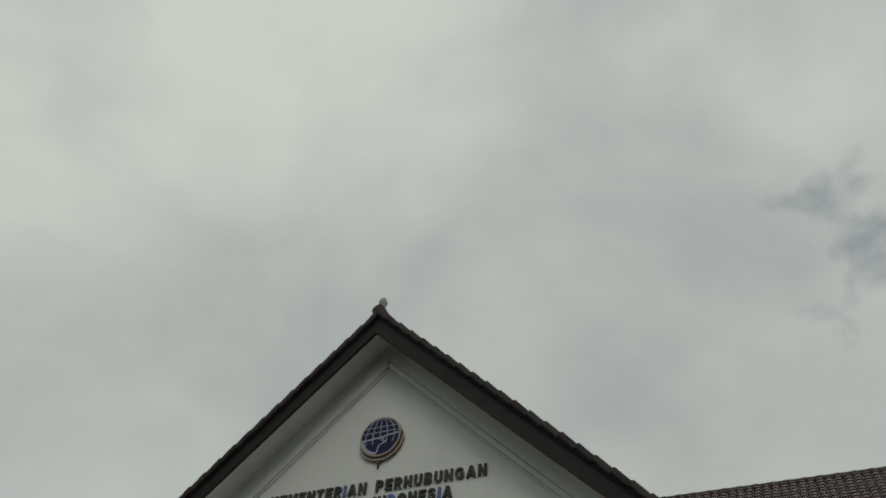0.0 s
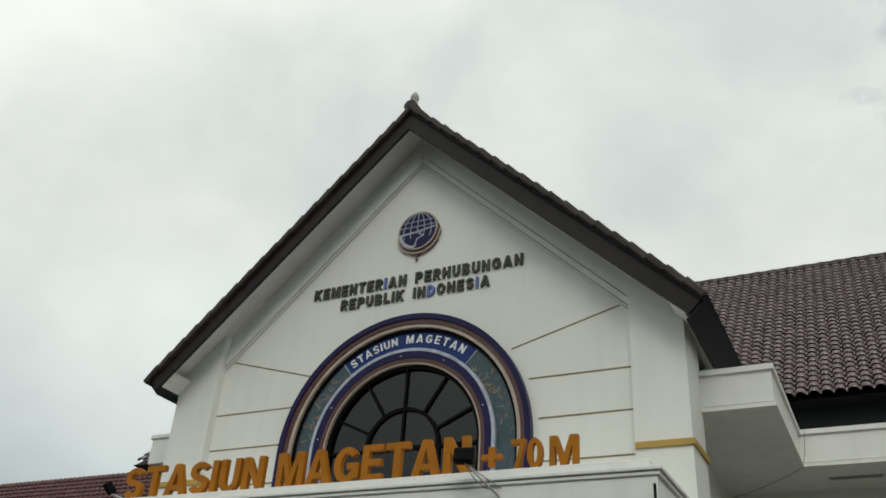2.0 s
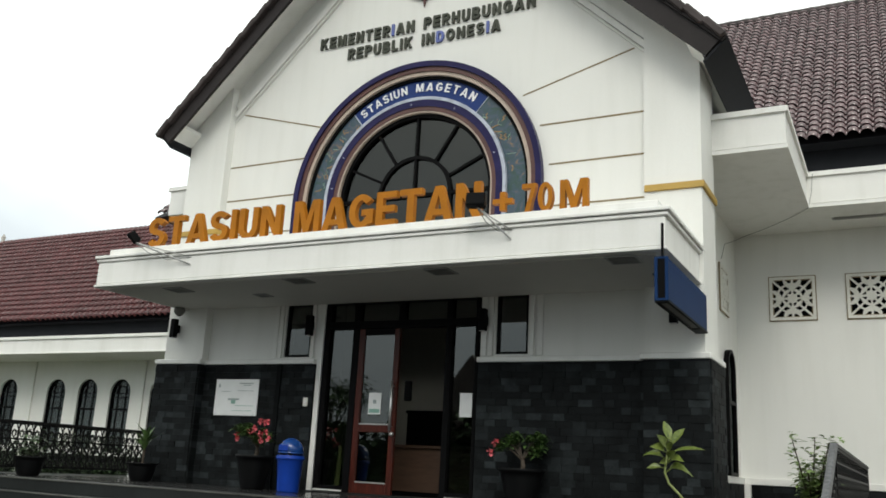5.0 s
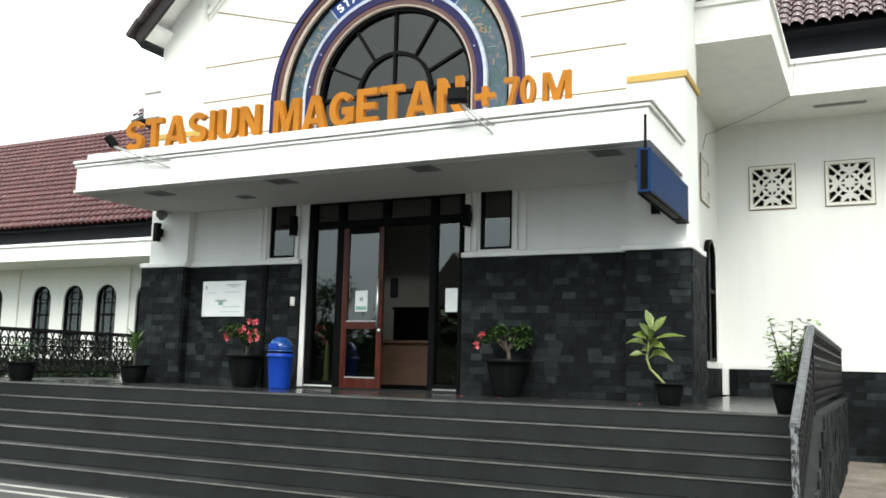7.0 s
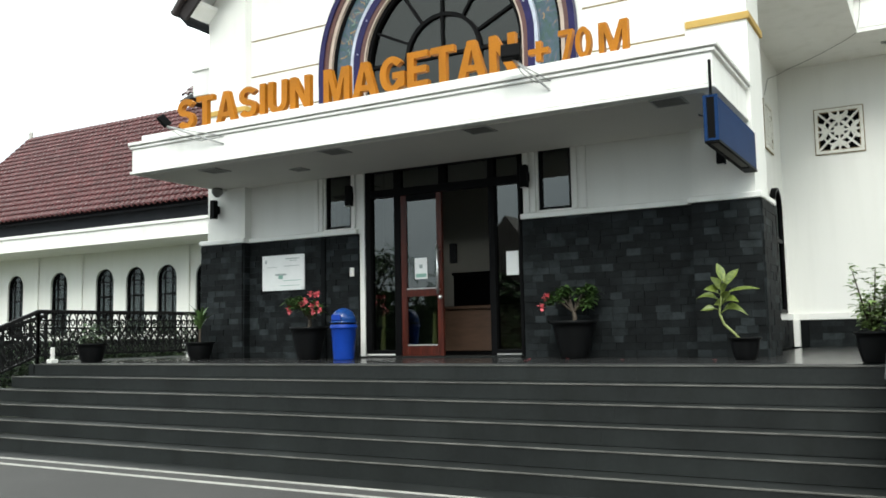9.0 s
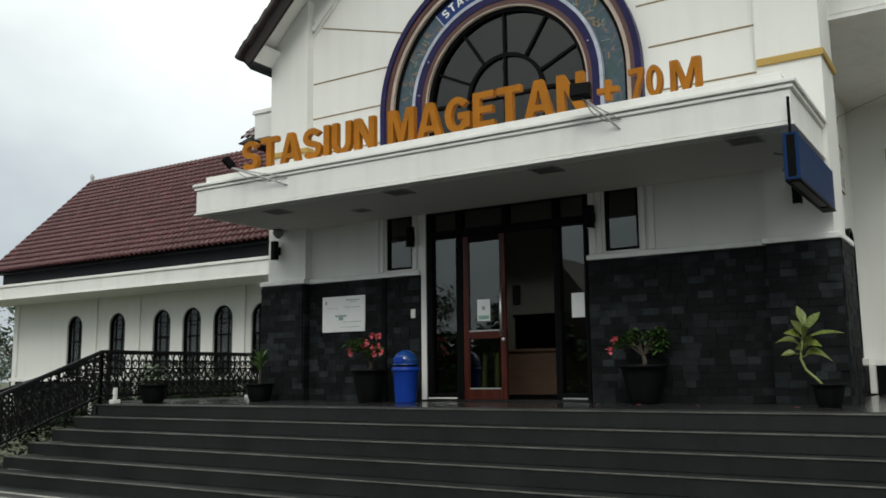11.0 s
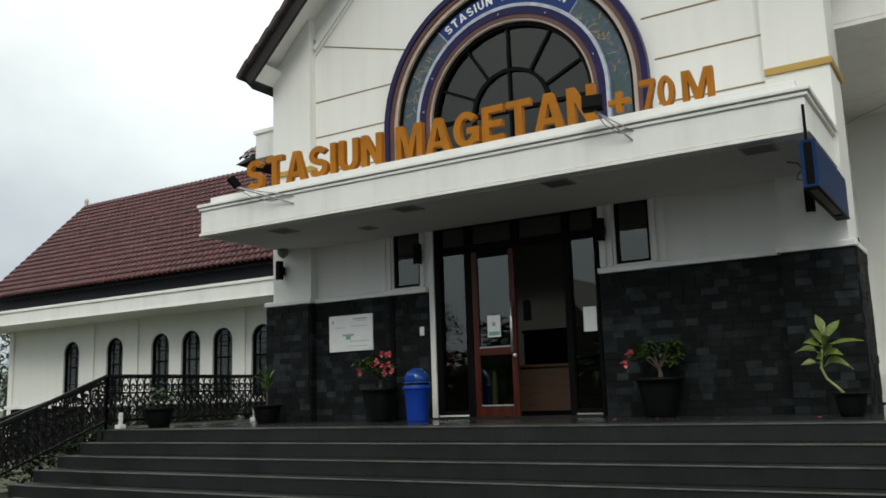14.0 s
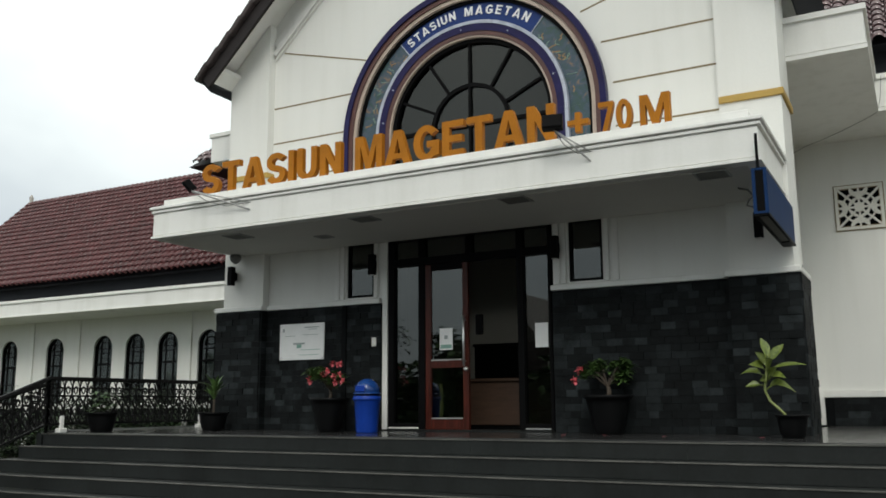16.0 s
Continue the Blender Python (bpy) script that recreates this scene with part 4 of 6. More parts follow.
part("knob", lathe(bmesh.new(), [(0.022, 0), (0.028, 0.02), (0.02, 0.045)], 12), STEEL, leaf, "", True).matrix_basis = pose(1.262, -0.006, 0.78, 90)

# room behind the door
structure("floor_hall", box(-2.4, 4.66, 0.24, 7.4, -0.1, -0.004), FLOOR_TILE, "dark polished floor of the hall", "floor")
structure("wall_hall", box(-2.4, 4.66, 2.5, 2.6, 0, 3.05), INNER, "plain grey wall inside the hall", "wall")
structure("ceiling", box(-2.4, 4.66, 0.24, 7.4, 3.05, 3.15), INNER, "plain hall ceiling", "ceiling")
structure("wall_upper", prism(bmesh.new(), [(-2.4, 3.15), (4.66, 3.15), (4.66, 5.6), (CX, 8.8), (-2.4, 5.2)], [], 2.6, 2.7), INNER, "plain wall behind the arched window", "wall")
counter = thing("counter", (1.30, 1.10, 0), "brown wooden reception counter in the hall", "counter")
part("body", box(-0.66, 1.05, -0.25, 0.25, 0.06, 0.64, 0.008), DESK, counter)
part("plinth", box(-0.64, 1.03, -0.22, 0.22, 0.0, 0.06), BLACK, counter)
part("worktop", box(-0.69, 1.08, -0.30, 0.28, 0.64, 0.68, 0.006), DESK, counter)
cab = thing("display_case", (1.27, 1.38, 0), "black glass case standing behind the counter", "case")
part("body", box(-0.60, 1.13, 0.02, 0.4, 0.0, 1.15, 0.01), BLACK, cab)
part("top_panel", box(-0.62, 1.15, 0.0, 0.42, 1.15, 1.19, 0.01), BLACK, cab)

# slit windows
for name, x0, x1 in (("window_1", -0.60, -0.16), ("window_2", 2.67, 3.10)):
    win = thing(name, ((x0 + x1) / 2, 0, 1.795), "narrow black framed window in a white moulded surround", "window", kind="structure")
    h = (x1 - x0) / 2
    for a, b, c, d in ((-h, -h + 0.035, 0, 0.815), (h - 0.035, h, 0, 0.815), (-h + 0.035, h - 0.035, 0, 0.035), (-h + 0.035, h - 0.035, 0.78, 0.815)):
        part("window_frame", box(a, b, 0.02, 0.09, c, d, 0.003), BLACK, win)
    part("pane", box(-h + 0.035, h - 0.035, 0.05, 0.056, 0.035, 0.78), GLASS, win).visible_shadow = False
    for sx in (-1, 1):
        part("surround", box(min(sx * (h + 0.03), sx * (h + 0.085)), max(sx * (h + 0.03), sx * (h + 0.085)), -0.035, 0.0, -0.02, 0.76, 0.006), WHITE_TRIM, win)
        part("surround", box(min(sx * (h + 0.12), sx * (h + 0.20)), max(sx * (h + 0.12), sx * (h + 0.20)), -0.022, 0.0, -0.02, 0.76, 0.006), WHITE_TRIM, win)
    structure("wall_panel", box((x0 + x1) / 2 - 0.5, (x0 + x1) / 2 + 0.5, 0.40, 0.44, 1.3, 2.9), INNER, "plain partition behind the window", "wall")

# wall lamps: paired black boxes
for x, y in ((2.53, 0.0), (-0.12, 0.0), (-2.50, -0.14), (4.93, -0.14)):
    lamp = thing("wall_lamp", (x, y, 2.22), "black up-and-down wall lamp on the white wall", "wall lamp", "wall lamps by the entrance")
    part("tube", box(-0.045, 0.045, -0.15, -0.06, -0.14, 0.14, 0.008), BLACK, lamp)
    part("bracket", box(-0.03, 0.03, -0.06, 0.0, -0.06, 0.06, 0.006), BLACK, lamp)
    part("lens", box(-0.035, 0.035, -0.14, -0.07, -0.144, -0.1405), LAMP_LENS, lamp)

# ---- wings ----
# east wing: wall with lattice vents, flat roof edge, tiled roof
VZ0, VZ1 = 2.90, 3.585
vents = ((5.39, 6.06), (6.50, 7.165), (7.62, 8.29), (8.74, 9.41))
structure("wall_east_wing", prism(bmesh.new(), rect(4.88, 13, GROUND, 5.2), [rect(a, b, VZ0, VZ1) for a, b in vents], 4.40, 4.62), WHITE, "white painted wall of the east wing", "wall")
structure("wall_east_back", box(4.88, 13, 11.6, 11.8, GROUND, 5.2), WHITE, "plain back wall of the east wing", "wall")
structure("wall_east_end", box(12.8, 13, 4.62, 11.6, GROUND, 5.2), WHITE, "plain end wall of the east wing", "wall")


def lattice_vent(wide, tall):
    """A square pierced vent in the plane of x and z, centred."""
    v = thing("lattice_vent", (0, 0, 0), "square cream lattice vent with a star pattern in the wall", "vent", "lattice vents")
    w, h = wide / 2, tall / 2
    for a, b, c, d in ((-w, w, h - 0.045, h), (-w, w, -h, -h + 0.045), (-w, -w + 0.045, -h + 0.045, h - 0.045), (w - 0.045, w, -h + 0.045, h - 0.045)):
        part("frame", box(a, b, -0.03, 0.05, c, d, 0.004), CREAM_TRIM, v)
        part("frame_edge", box(a - 0.013, b + 0.013, -0.018, 0.0, c - 0.013, d + 0.013), GROOVE, v)
    k = w - 0.045
    bm = bmesh.new()
    for p, q in (((-k, -k), (k, k)), ((-k, k), (k, -k)), ((0, -k), (0, k)), ((-k, 0), (k, 0)),
                 ((-k, -k / 2.4), (k / 2.4, k)), ((-k / 2.4, -k), (k, k / 2.4)), ((-k, k / 2.4), (k / 2.4, -k)), ((-k / 2.4, k), (k, -k / 2.4))):
        bar(bm, (p[0], 0.0, p[1]), (q[0], 0.0, q[1]), 0.028, 0.05)
    for r in (0.06, 0.14):
        ring_sector(bm, 0, 0, r - 0.014, r + 0.014, 0, 360, -0.027, 0.027, 24)
    for cx, cz, a0 in ((0, -k, 0), (0, k, 180), (-k, 0, -90), (k, 0, 90)):
        ring_sector(bm, cx, cz, k * 0.42 - 0.012, k * 0.42 + 0.012, a0, a0 + 180, -0.0255, 0.023, 16)
    ring_sector(bm, 0, 0, k * 0.80 - 0.012, k * 0.80 + 0.012, 0, 360, -0.026, 0.024, 32)
    part("lattice", bm, CREAM_TRIM, v)
    # a dark sheet stands in for the unlit hollow in the wall
    part("backing", box(-w + 0.01, w - 0.01, 0.09, 0.11, -h + 0.01, h - 0.01), JOINT, v, "near-black sheet painting the shade behind the lattice")
    return v


CREAM_TRIM = material("cream_lattice_paint", (0.72, 0.71, 0.65), 0.6, 0.08, 4, 50, 0.1)
vent = lattice_vent(0.67, 0.685)
for i, (a, b) in enumerate(vents):
    m = pose((a + b) / 2, 4.40, (VZ0 + VZ1) / 2)
    if i == 0:
        vent.matrix_basis = m
    else:
        copy_thing(vent, m)
copy_thing(vent, pose(4.885, 3.22, 3.17, 0, 0, 90))

# tall arched window in the side wall
def arched_window(wide, tall, bars):
    """An arched window in the plane of x and z, foot at z = 0, facing -y."""
    v = thing("wing_window", (0, 0, 0), "tall black framed arched window in the white wall", "window", "arched wing windows", "structure")
    r = wide / 2
    loop = [(r, 0)] + arc(0, tall - r, r, 0, 180, 20) + [(-r, 0)]
    inner = [(r - 0.05, 0.05)] + arc(0, tall - r, r - 0.05, 0, 180, 20) + [(-r + 0.05, 0.05)]
    part("window_frame", prism(bmesh.new(), loop, [inner], -0.035, 0.04), BLACK, v)
    part("pane", prism(bmesh.new(), inner, [], 0.0, 0.006), GLASS_WING, v).visible_shadow = False
    part("transom", box(-r + 0.05, r - 0.05, -0.025, -0.002, tall * 0.56, tall * 0.56 + 0.05), BLACK, v)
    if bars:
        for x in (-r * 0.38, r * 0.38):
            part("glazing_bar", box(x - 0.012, x + 0.012, -0.02, -0.002, 0.05, tall - 0.09), BLACK, v)
        for z in (tall * 0.3, tall * 0.74, tall - r):
            part("glazing_bar", box(-r + 0.05, r - 0.05, -0.022, -0.003, z - 0.012, z + 0.012), BLACK, v)
        part("glazing_bar", ring_sector(bmesh.new(), 0, tall - r, r * 0.48, r * 0.48 + 0.022, 0, 180, -0.024, -0.004, 14), BLACK, v)
    # grey sheet added behind the glass so the panes don't go black
    part("backing", prism(bmesh.new(), inner, [], 0.03, 0.036), PANE_BACKING, v, "plain grey backing added to lift the dark panes")
    return v


side_win = arched_window(0.62, 1.80, False)
side_win.matrix_basis = pose(4.925, 3.36, 0.50, 0, 0, 90)
structure("trim_sill_band", box(4.80, 13, 4.34, 4.40, 0.40, 0.50, 0.006), WHITE_TRIM, "white ledge over the dark stone plinth", "ledge")
structure("trim_sill_band", box(4.88, 4.94, 0.62, 4.34, 0.40, 0.50, 0.006), WHITE_TRIM, "white ledge over the dark stone plinth", "ledge")
structure("trim_downpipe", box(4.945, 5.03, 4.20, 4.34, 0.0, 0.40, 0.008), WHITE_TRIM, "white painted short pier below the ledge", "pier")

flat = thing("roof_edge_east", (0, 0, 0), "white concrete roof edge with moulded lips, stepping forward", "roof edge", kind="structure")
for z0, z1, g, nm in ((4.31, 4.82, 0.0, "slab"), (4.295, 4.345, 0.02, "lower_lip"), (4.357, 4.376, 0.012, "lower_bead"), (4.76, 4.83, 0.035, "upper_lip")):
    bm = bmesh.new()
    g2 = g
    pts = [(4.86, 0.55 - g2), (6.11 + g2, 0.55 - g2), (6.11 + g2, 3.1 - g2), (13, 3.1 - g2), (13, 4.42), (4.86, 4.42)]
    vs = [bm.verts.new((x, y, z0)) for x, y in pts]
    f = bm.faces.new(vs)
    ext = bmesh.ops.extrude_face_region(bm, geom=[f])
    bmesh.ops.translate(bm, verts=[q for q in ext['geom'] if isinstance(q, bmesh.types.BMVert)], vec=(0, 0, z1 - z0))
    part(nm, bm, WHITE_TRIM, flat)
vent_slot = thing("soffit_vent", (6.75, 3.72, 4.29), "narrow grey louvre set in the white soffit", "vent")
part("frame", box(-0.36, 0.36, -0.05, 0.05, -0.012, 0.0, 0.003), GALV, vent_slot)
for i in range(4):
    part("slat", box(-0.33, 0.33, -0.038 + 0.02 * i, -0.026 + 0.02 * i, -0.02, -0.012), GALV, vent_slot)
bm = tube(bmesh.new(), [(6.2, 3.06, 4.80), (6.17, 3.06, 4.5), (6.12, 3.08, 4.29), (5.95, 3.3, 4.275), (5.6, 3.7, 4.26), (5.3, 4.0, 4.25), (5.05, 4.2, 4.24), (4.93, 4.1, 4.15), (4.91, 3.3, 3.9), (4.905, 3.0, 3.6)], 0.004, 6)
tagged(part("cable", bm, CABLE, None), "thin grey cable sagging along the white soffit", "cable")

east_roof = thing("east_roof", (0, 0, 0), "steep roof of glazed brown wavy tiles on the east wing", "roof", kind="structure")
E_Y, E_Z, E_P = 3.30, 5.40, radians(44)
bm = bmesh.new()
HIP_X = -7.0
vs = [bm.verts.new(p) for p in ((HIP_X, E_Y, E_Z - 0.06), (13, E_Y, E_Z - 0.06), (13, 8.10, 9.98), (HIP_X + 4.8, 8.10, 9.98), (13, 12.9, E_Z - 0.06), (HIP_X, 12.9, E_Z - 0.06))]
bm.faces.new(vs[:4])
bm.faces.new((vs[3], vs[2], vs[4], vs[5]))
bm.faces.new((vs[1], vs[4], vs[2]))
bm.faces.new((vs[0], vs[3], vs[5]))
bm.faces.new((vs[0], vs[5], vs[4], vs[1]))
part("roof_body", bm, DARK_FASCIA, east_roof)
part("eave_board", box(4.9, 13, 3.62, 3.68, 4.8, 5.42), DARK_FASCIA, east_roof, "black eave board")
ridge_me = mesh_of("ridge_tile", tube(bmesh.new(), [(0, 0, 0), (0.17, 0, 0), (0.34, 0, 0.012)], 0.095, 10), CAP_TILE)
for i in range(28):
    rt = new("ridge_tile", ridge_me)
    rt.parent = east_roof
    rt.matrix_basis = pose(3.4 + 0.33 * i, 8.10, 10.08)
tile_field(east_roof, TILE_ROOF, HIP_X, 12.6, E_Y - 0.06, E_Z - 0.02, E_P, 34, 0.20, 0.18, lambda x, j: 5.4 < x < 6.9, lambda x, j: x > HIP_X + 0.1 + 0.144 * j and not (-2.0 < x < 3.0))

# west wing: long wall with arched windows, gutter edge and red tiled roof
WY = 5.0
win_x = (-14.85, -13.05, -11.30, -10.20, -9.12, -7.85)
W_TOP, W_W, W_TALL = 2.06, 0.66, 1.65
holes = []
for x in win_x:
    holes.append([(x + W_W / 2, W_TOP - W_TALL)] + arc(x, W_TOP - W_W / 2, W_W / 2, 0, 180, 20) + [(x - W_W / 2, W_TOP - W_TALL)])
structure("wall_west_wing", prism(bmesh.new(), rect(-17.7, -2.62, GROUND - 0.3, 2.9), holes, WY, WY + 0.22), WHITE, "long white wall of the west wing", "wall")
structure("wall_west_end", box(-17.7, -17.48, WY + 0.22, 9.0, GROUND - 0.3, 2.9), WHITE, "end wall of the west wing", "wall")
structure("wall_west_back", box(-17.7, -2.62, 9.0, 9.2, GROUND - 0.3, 2.9), WHITE, "plain back wall of the west wing", "wall")
first = None
for x in win_x:
    m = pose(x, WY + 0.08, W_TOP - W_TALL)
    if first is None:
        first = arched_window(W_W, W_TALL, True)
        first.matrix_basis = m
    else:
        copy_thing(first, m)
for x in (-13.95, -12.2, -17.55, -8.45, -5.5):
    structure("trim_wall_strip", box(x - 0.10, x + 0.10, WY - 0.05, WY, GROUND - 0.3, 2.48, 0.006), WHITE, "shallow white pilaster strip on the west wing", "pilaster")
BAND_LOW = 0.29
structure("trim_plinth_band", box(-17.75, -2.7, WY - 0.07, WY, BAND_LOW, BAND_LOW + 0.10, 0.006), WHITE_TRIM, "white ledge along the west wing wall", "ledge")
structure("dado_plinth_west", box(-17.72, -2.7, WY - 0.045, WY, GROUND - 0.3, BAND_LOW), JOINT, "low dark stone plinth of the west wing", "plinth")
wflat = thing("roof_edge_west", (0, 0, 0), "white concrete gutter edge along the west wing", "roof edge", kind="structure")
part("slab", box(-18.3, -2.72, 3.70, WY + 0.1, 2.50, 2.87, 0.006), WHITE_TRIM, wflat)
part("lower_lip", box(-18.32, -2.72, 3.68, WY + 0.1, 2.49, 2.53, 0.004), WHITE_TRIM, wflat)
part("upper_lip", box(-18.34, -2.72, 3.66, WY + 0.1, 2.82, 2.89, 0.006), WHITE_TRIM, wflat)
wbox = thing("roof_edge_step", (0, 0, 0), "white concrete box edge on the west side of the gable", "roof edge", kind="structure")
part("slab", box(-3.76, -2.60, 0.55, 4.4, 4.32, 4.80, 0.006), WHITE_TRIM, wbox)
part("upper_lip", box(-3.79, -2.60, 0.52, 4.4, 4.74, 4.81, 0.006), WHITE_TRIM, wbox)

west_roof = thing("west_roof", (0, 0, 0), "long red tiled pitched roof on the west wing", "roof", kind="structure")
bm = bmesh.new()
W_E, W_Z, W_RY, W_RZ = 3.90, 3.30, 7.0, 6.36
vs = [bm.verts.new(p) for p in ((-17.1, W_E, W_Z - 0.05), (-2.4, W_E, W_Z - 0.05), (-2.4, W_RY, W_RZ - 0.05), (-17.1, W_RY, W_RZ - 0.05), (-2.4, 10.1, W_Z - 0.05), (-17.1, 10.1, W_Z - 0.05))]
bm.faces.new(vs[:4])
bm.faces.new((vs[3], vs[2], vs[4], vs[5]))
bm.faces.new((vs[1], vs[4], vs[2]))
bm.faces.new((vs[0], vs[3], vs[5]))
bm.faces.new((vs[0], vs[5], vs[4], vs[1]))
part("roof_body", bm, DARK_FASCIA, west_roof)
part("eave_board", box(-17.0, -2.6, 4.15, 4.2, 2.86, 3.32), DARK_FASCIA, west_roof, "dark eave board")
tile_field(west_roof, TILE_RED, -17.25, -2.4, W_E - 0.06, W_Z - 0.02, radians(45), 20, 0.225, 0.18, lambda x, j: -5.4 < x < -2.9, amp=0.062)
for i in range(44):
    rt = new("ridge_tile", ridge_me)
    rt.parent = west_roof
    rt.matrix_basis = pose(-17.2 + 0.33 * i, W_RY, W_RZ + 0.03)
fin2 = part("finial", lathe(bmesh.new(), [(0.10, 0), (0.085, 0.05), (0.05, 0.10), (0.07, 0.2), (0.02, 0.3)], 12), CONCRETE, west_roof, "", True)
fin2.matrix_basis = pose(-17.2, W_RY, W_RZ + 0.08)

# ---- stone dado ----
DADO_TOP = 1.69
brick_me = [mesh_of("brick", box(-w / 2 + 0.0007, w / 2 - 0.0007, -0.016 - d, 0.012, 0.0006, 0.0994, 0.002), STONE) for w, d in ((0.30, 0.0), (0.22, 0.004), (0.26, 0.002), (0.18, 0.006))]
brick_w = (0.30, 0.22, 0.26, 0.18)


def stone_face(parent, origin, turn, length, height, k_w=0.66, course=0.083):
    """Courses of split stone laid on a face: origin at its foot, running along +x after the turn."""
    rng = random.Random(int(length * 1000 + height * 77))
    base = pose(*origin, 0, 0, turn)
    z = 0.0
    while z < height - 0.03:
        x = 0.0
        h = min(course, height - z)
        while x < length - 0.01:
            k = rng.randrange(4)
            w = brick_w[k] * k_w
            if x + w > length - 0.05:
                w = length - x
            ob = new("brick", brick_me[k])
            ob.parent = parent
            ob.matrix_basis = base @ Matrix.Translation((x + w / 2, rng.uniform(-0.005, 0.004), z)) @ Matrix.Diagonal((w / brick_w[k], 1, h / 0.1, 1))
            x += w
        z += course


def dado(name, x0, x1, y0, y1, z0, z1, label):
    return structure(name, box(x0, x1, y0, y1, z0, z1), JOINT, label, "dado")


d_l = dado("dado_west", -1.98, 0.0, -0.045, -0.001, 0, DADO_TOP, "dark split-stone dado beside the entrance")
d_r = dado("dado_east", 2.46, 4.58, -0.045, -0.001, 0, DADO_TOP, "dark split-stone dado beside the entrance")
d_cl = dado("dado_column_west", -2.80, -1.975, -0.185, 0.66, 0, DADO_TOP, "dark split-stone cladding round the column foot")
d_cr = dado("dado_column_east", 4.575, 5.30, -0.185, 0.66, 0, DADO_TOP, "dark split-stone cladding round the column foot")
for x0, x1, y in ((-1.98, 0.0, -0.06), (2.46, 4.58, -0.06)):
    structure("trim_dado_ledge", box(x0, x1, y - 0.045, 0.0, DADO_TOP, DADO_TOP + 0.065, 0.008), WHITE_TRIM, "white ledge capping the stone dado", "ledge")
for x0, x1 in ((-2.83, -1.93), (4.53, 5.325)):
    structure("trim_dado_ledge", box(x0, x1, -0.225, 0.68, DADO_TOP, DADO_TOP + 0.070, 0.010), WHITE_TRIM, "white ledge capping the stone dado", "ledge")
p_e = structure("dado_plinth_east", box(4.88, 13, 4.36, 4.40, GROUND, 0.40), JOINT, "low dark stone plinth of the east wing", "plinth")

p_s = structure("dado_plinth_side", box(4.88, 4.92, 0.66, 4.36, 0.0, 0.40), JOINT, "low dark stone plinth along the side wall", "plinth")

# ---- signs and fittings on the facade ----
plaque = thing("plaque", (-1.30, -0.07, 1.22), "white engraved marble plaque with faint print on the stone", "plaque")
part("slab", box(-0.385, 0.385, -0.025, 0.0, -0.255, 0.255, 0.003), PAPER, plaque)
for x0, x1, z0, z1 in ((0.05, 0.30, 0.19, 0.205), (0.12, 0.26, 0.165, 0.175), (-0.33, -0.30, 0.14, 0.19), (-0.14, 0.06, -0.04, -0.015), (-0.08, 0.0, -0.09, -0.04), (0.02, 0.30, 0.09, 0.097), (0.0, 0.33, -0.12, -0.113), (-0.05, 0.3, -0.19, -0.184), (-0.28, -0.1, 0.08, 0.086)):
    part("print_bar", box(x0, x1, -0.0275, -0.025, z0, z1), PRINT if z0 > -0.05 else PRINT_GREEN, plaque)
for sx in (-1, 1):
    for sz in (-1, 1):
        part("bolt", lathe(bmesh.new(), [(0.012, 0), (0.012, 0.01), (0.005, 0.014)], 8), STEEL, plaque).matrix_basis = pose(sx * 0.35, -0.025, sz * 0.22, 90)
switch = thing("bell_switch", (-0.10, -0.065, 1.17), "small cream switch plate on the dark stone", "switch")
part("plate", box(-0.035, 0.035, -0.02, 0, -0.06, 0.06, 0.006), CREAM_TRIM, switch)
part("button", box(-0.015, 0.015, -0.028, -0.02, -0.02, 0.02, 0.003), WHITE_LETTER, switch)
structure("trim_downpipe_slot", box(-0.62, -0.55, -0.09, -0.06, 0, DADO_TOP), JOINT, "dark narrow downpipe on the stone dado", "pipe")

bsign = thing("hanging_sign", (0, 0, 0), "navy blue sign box hung under the canopy corner", "sign box")
part("body", box(5.165, 5.285, -2.02, -0.20, 1.985, 2.39, 0.008), BLUE_BOX, bsign)
part("end_frame", prism(bmesh.new(), rect(5.16, 5.29, 1.98, 2.395), [rect(5.190, 5.260, 2.0, 2.375)], -2.035, -2.019), BLUE_BOX, bsign)
part("end_panel", box(5.192, 5.258, -2.030, -2.019, 2.0, 2.375), BLACK, bsign, "black end panel")
part("base_frame", prism(bmesh.new(), rect(5.16, 5.29, -2.03, -0.2), [rect(5.185, 5.265, -1.96, -0.5)], 0.0, 0.022), BLACK, bsign).matrix_basis = pose(0, 0, 1.985, -90)
part("light_strip", box(5.185, 5.265, -1.96, -0.5, 1.976, 1.9845), CABLE, bsign, "grey light strip below")
part("hanger", tube(bmesh.new(), [(5.19, -1.83, 2.38), (5.19, -1.83, 2.775)], 0.014, 8), BLACK, bsign)
part("wall_arm", tube(bmesh.new(), [(5.22, -0.2, 2.2), (5.22, -0.14, 2.2)], 0.03, 8), BLACK, bsign)

bm = tube(bmesh.new(), [(4.84, -0.80, 2.53), (4.86, -0.86, 2.50), (4.95, -0.90, 2.47), (5.00, -0.90, 2.40), (4.95, -0.90, 2.36), (4.93, -0.90, 2.31), (5.0, -0.90, 2.28), (5.17, -0.90, 2.30)], 0.010, 6)
tagged(part("cable", bm, CABLE, None), "loose grey cable looping from the canopy to the sign box", "cable")


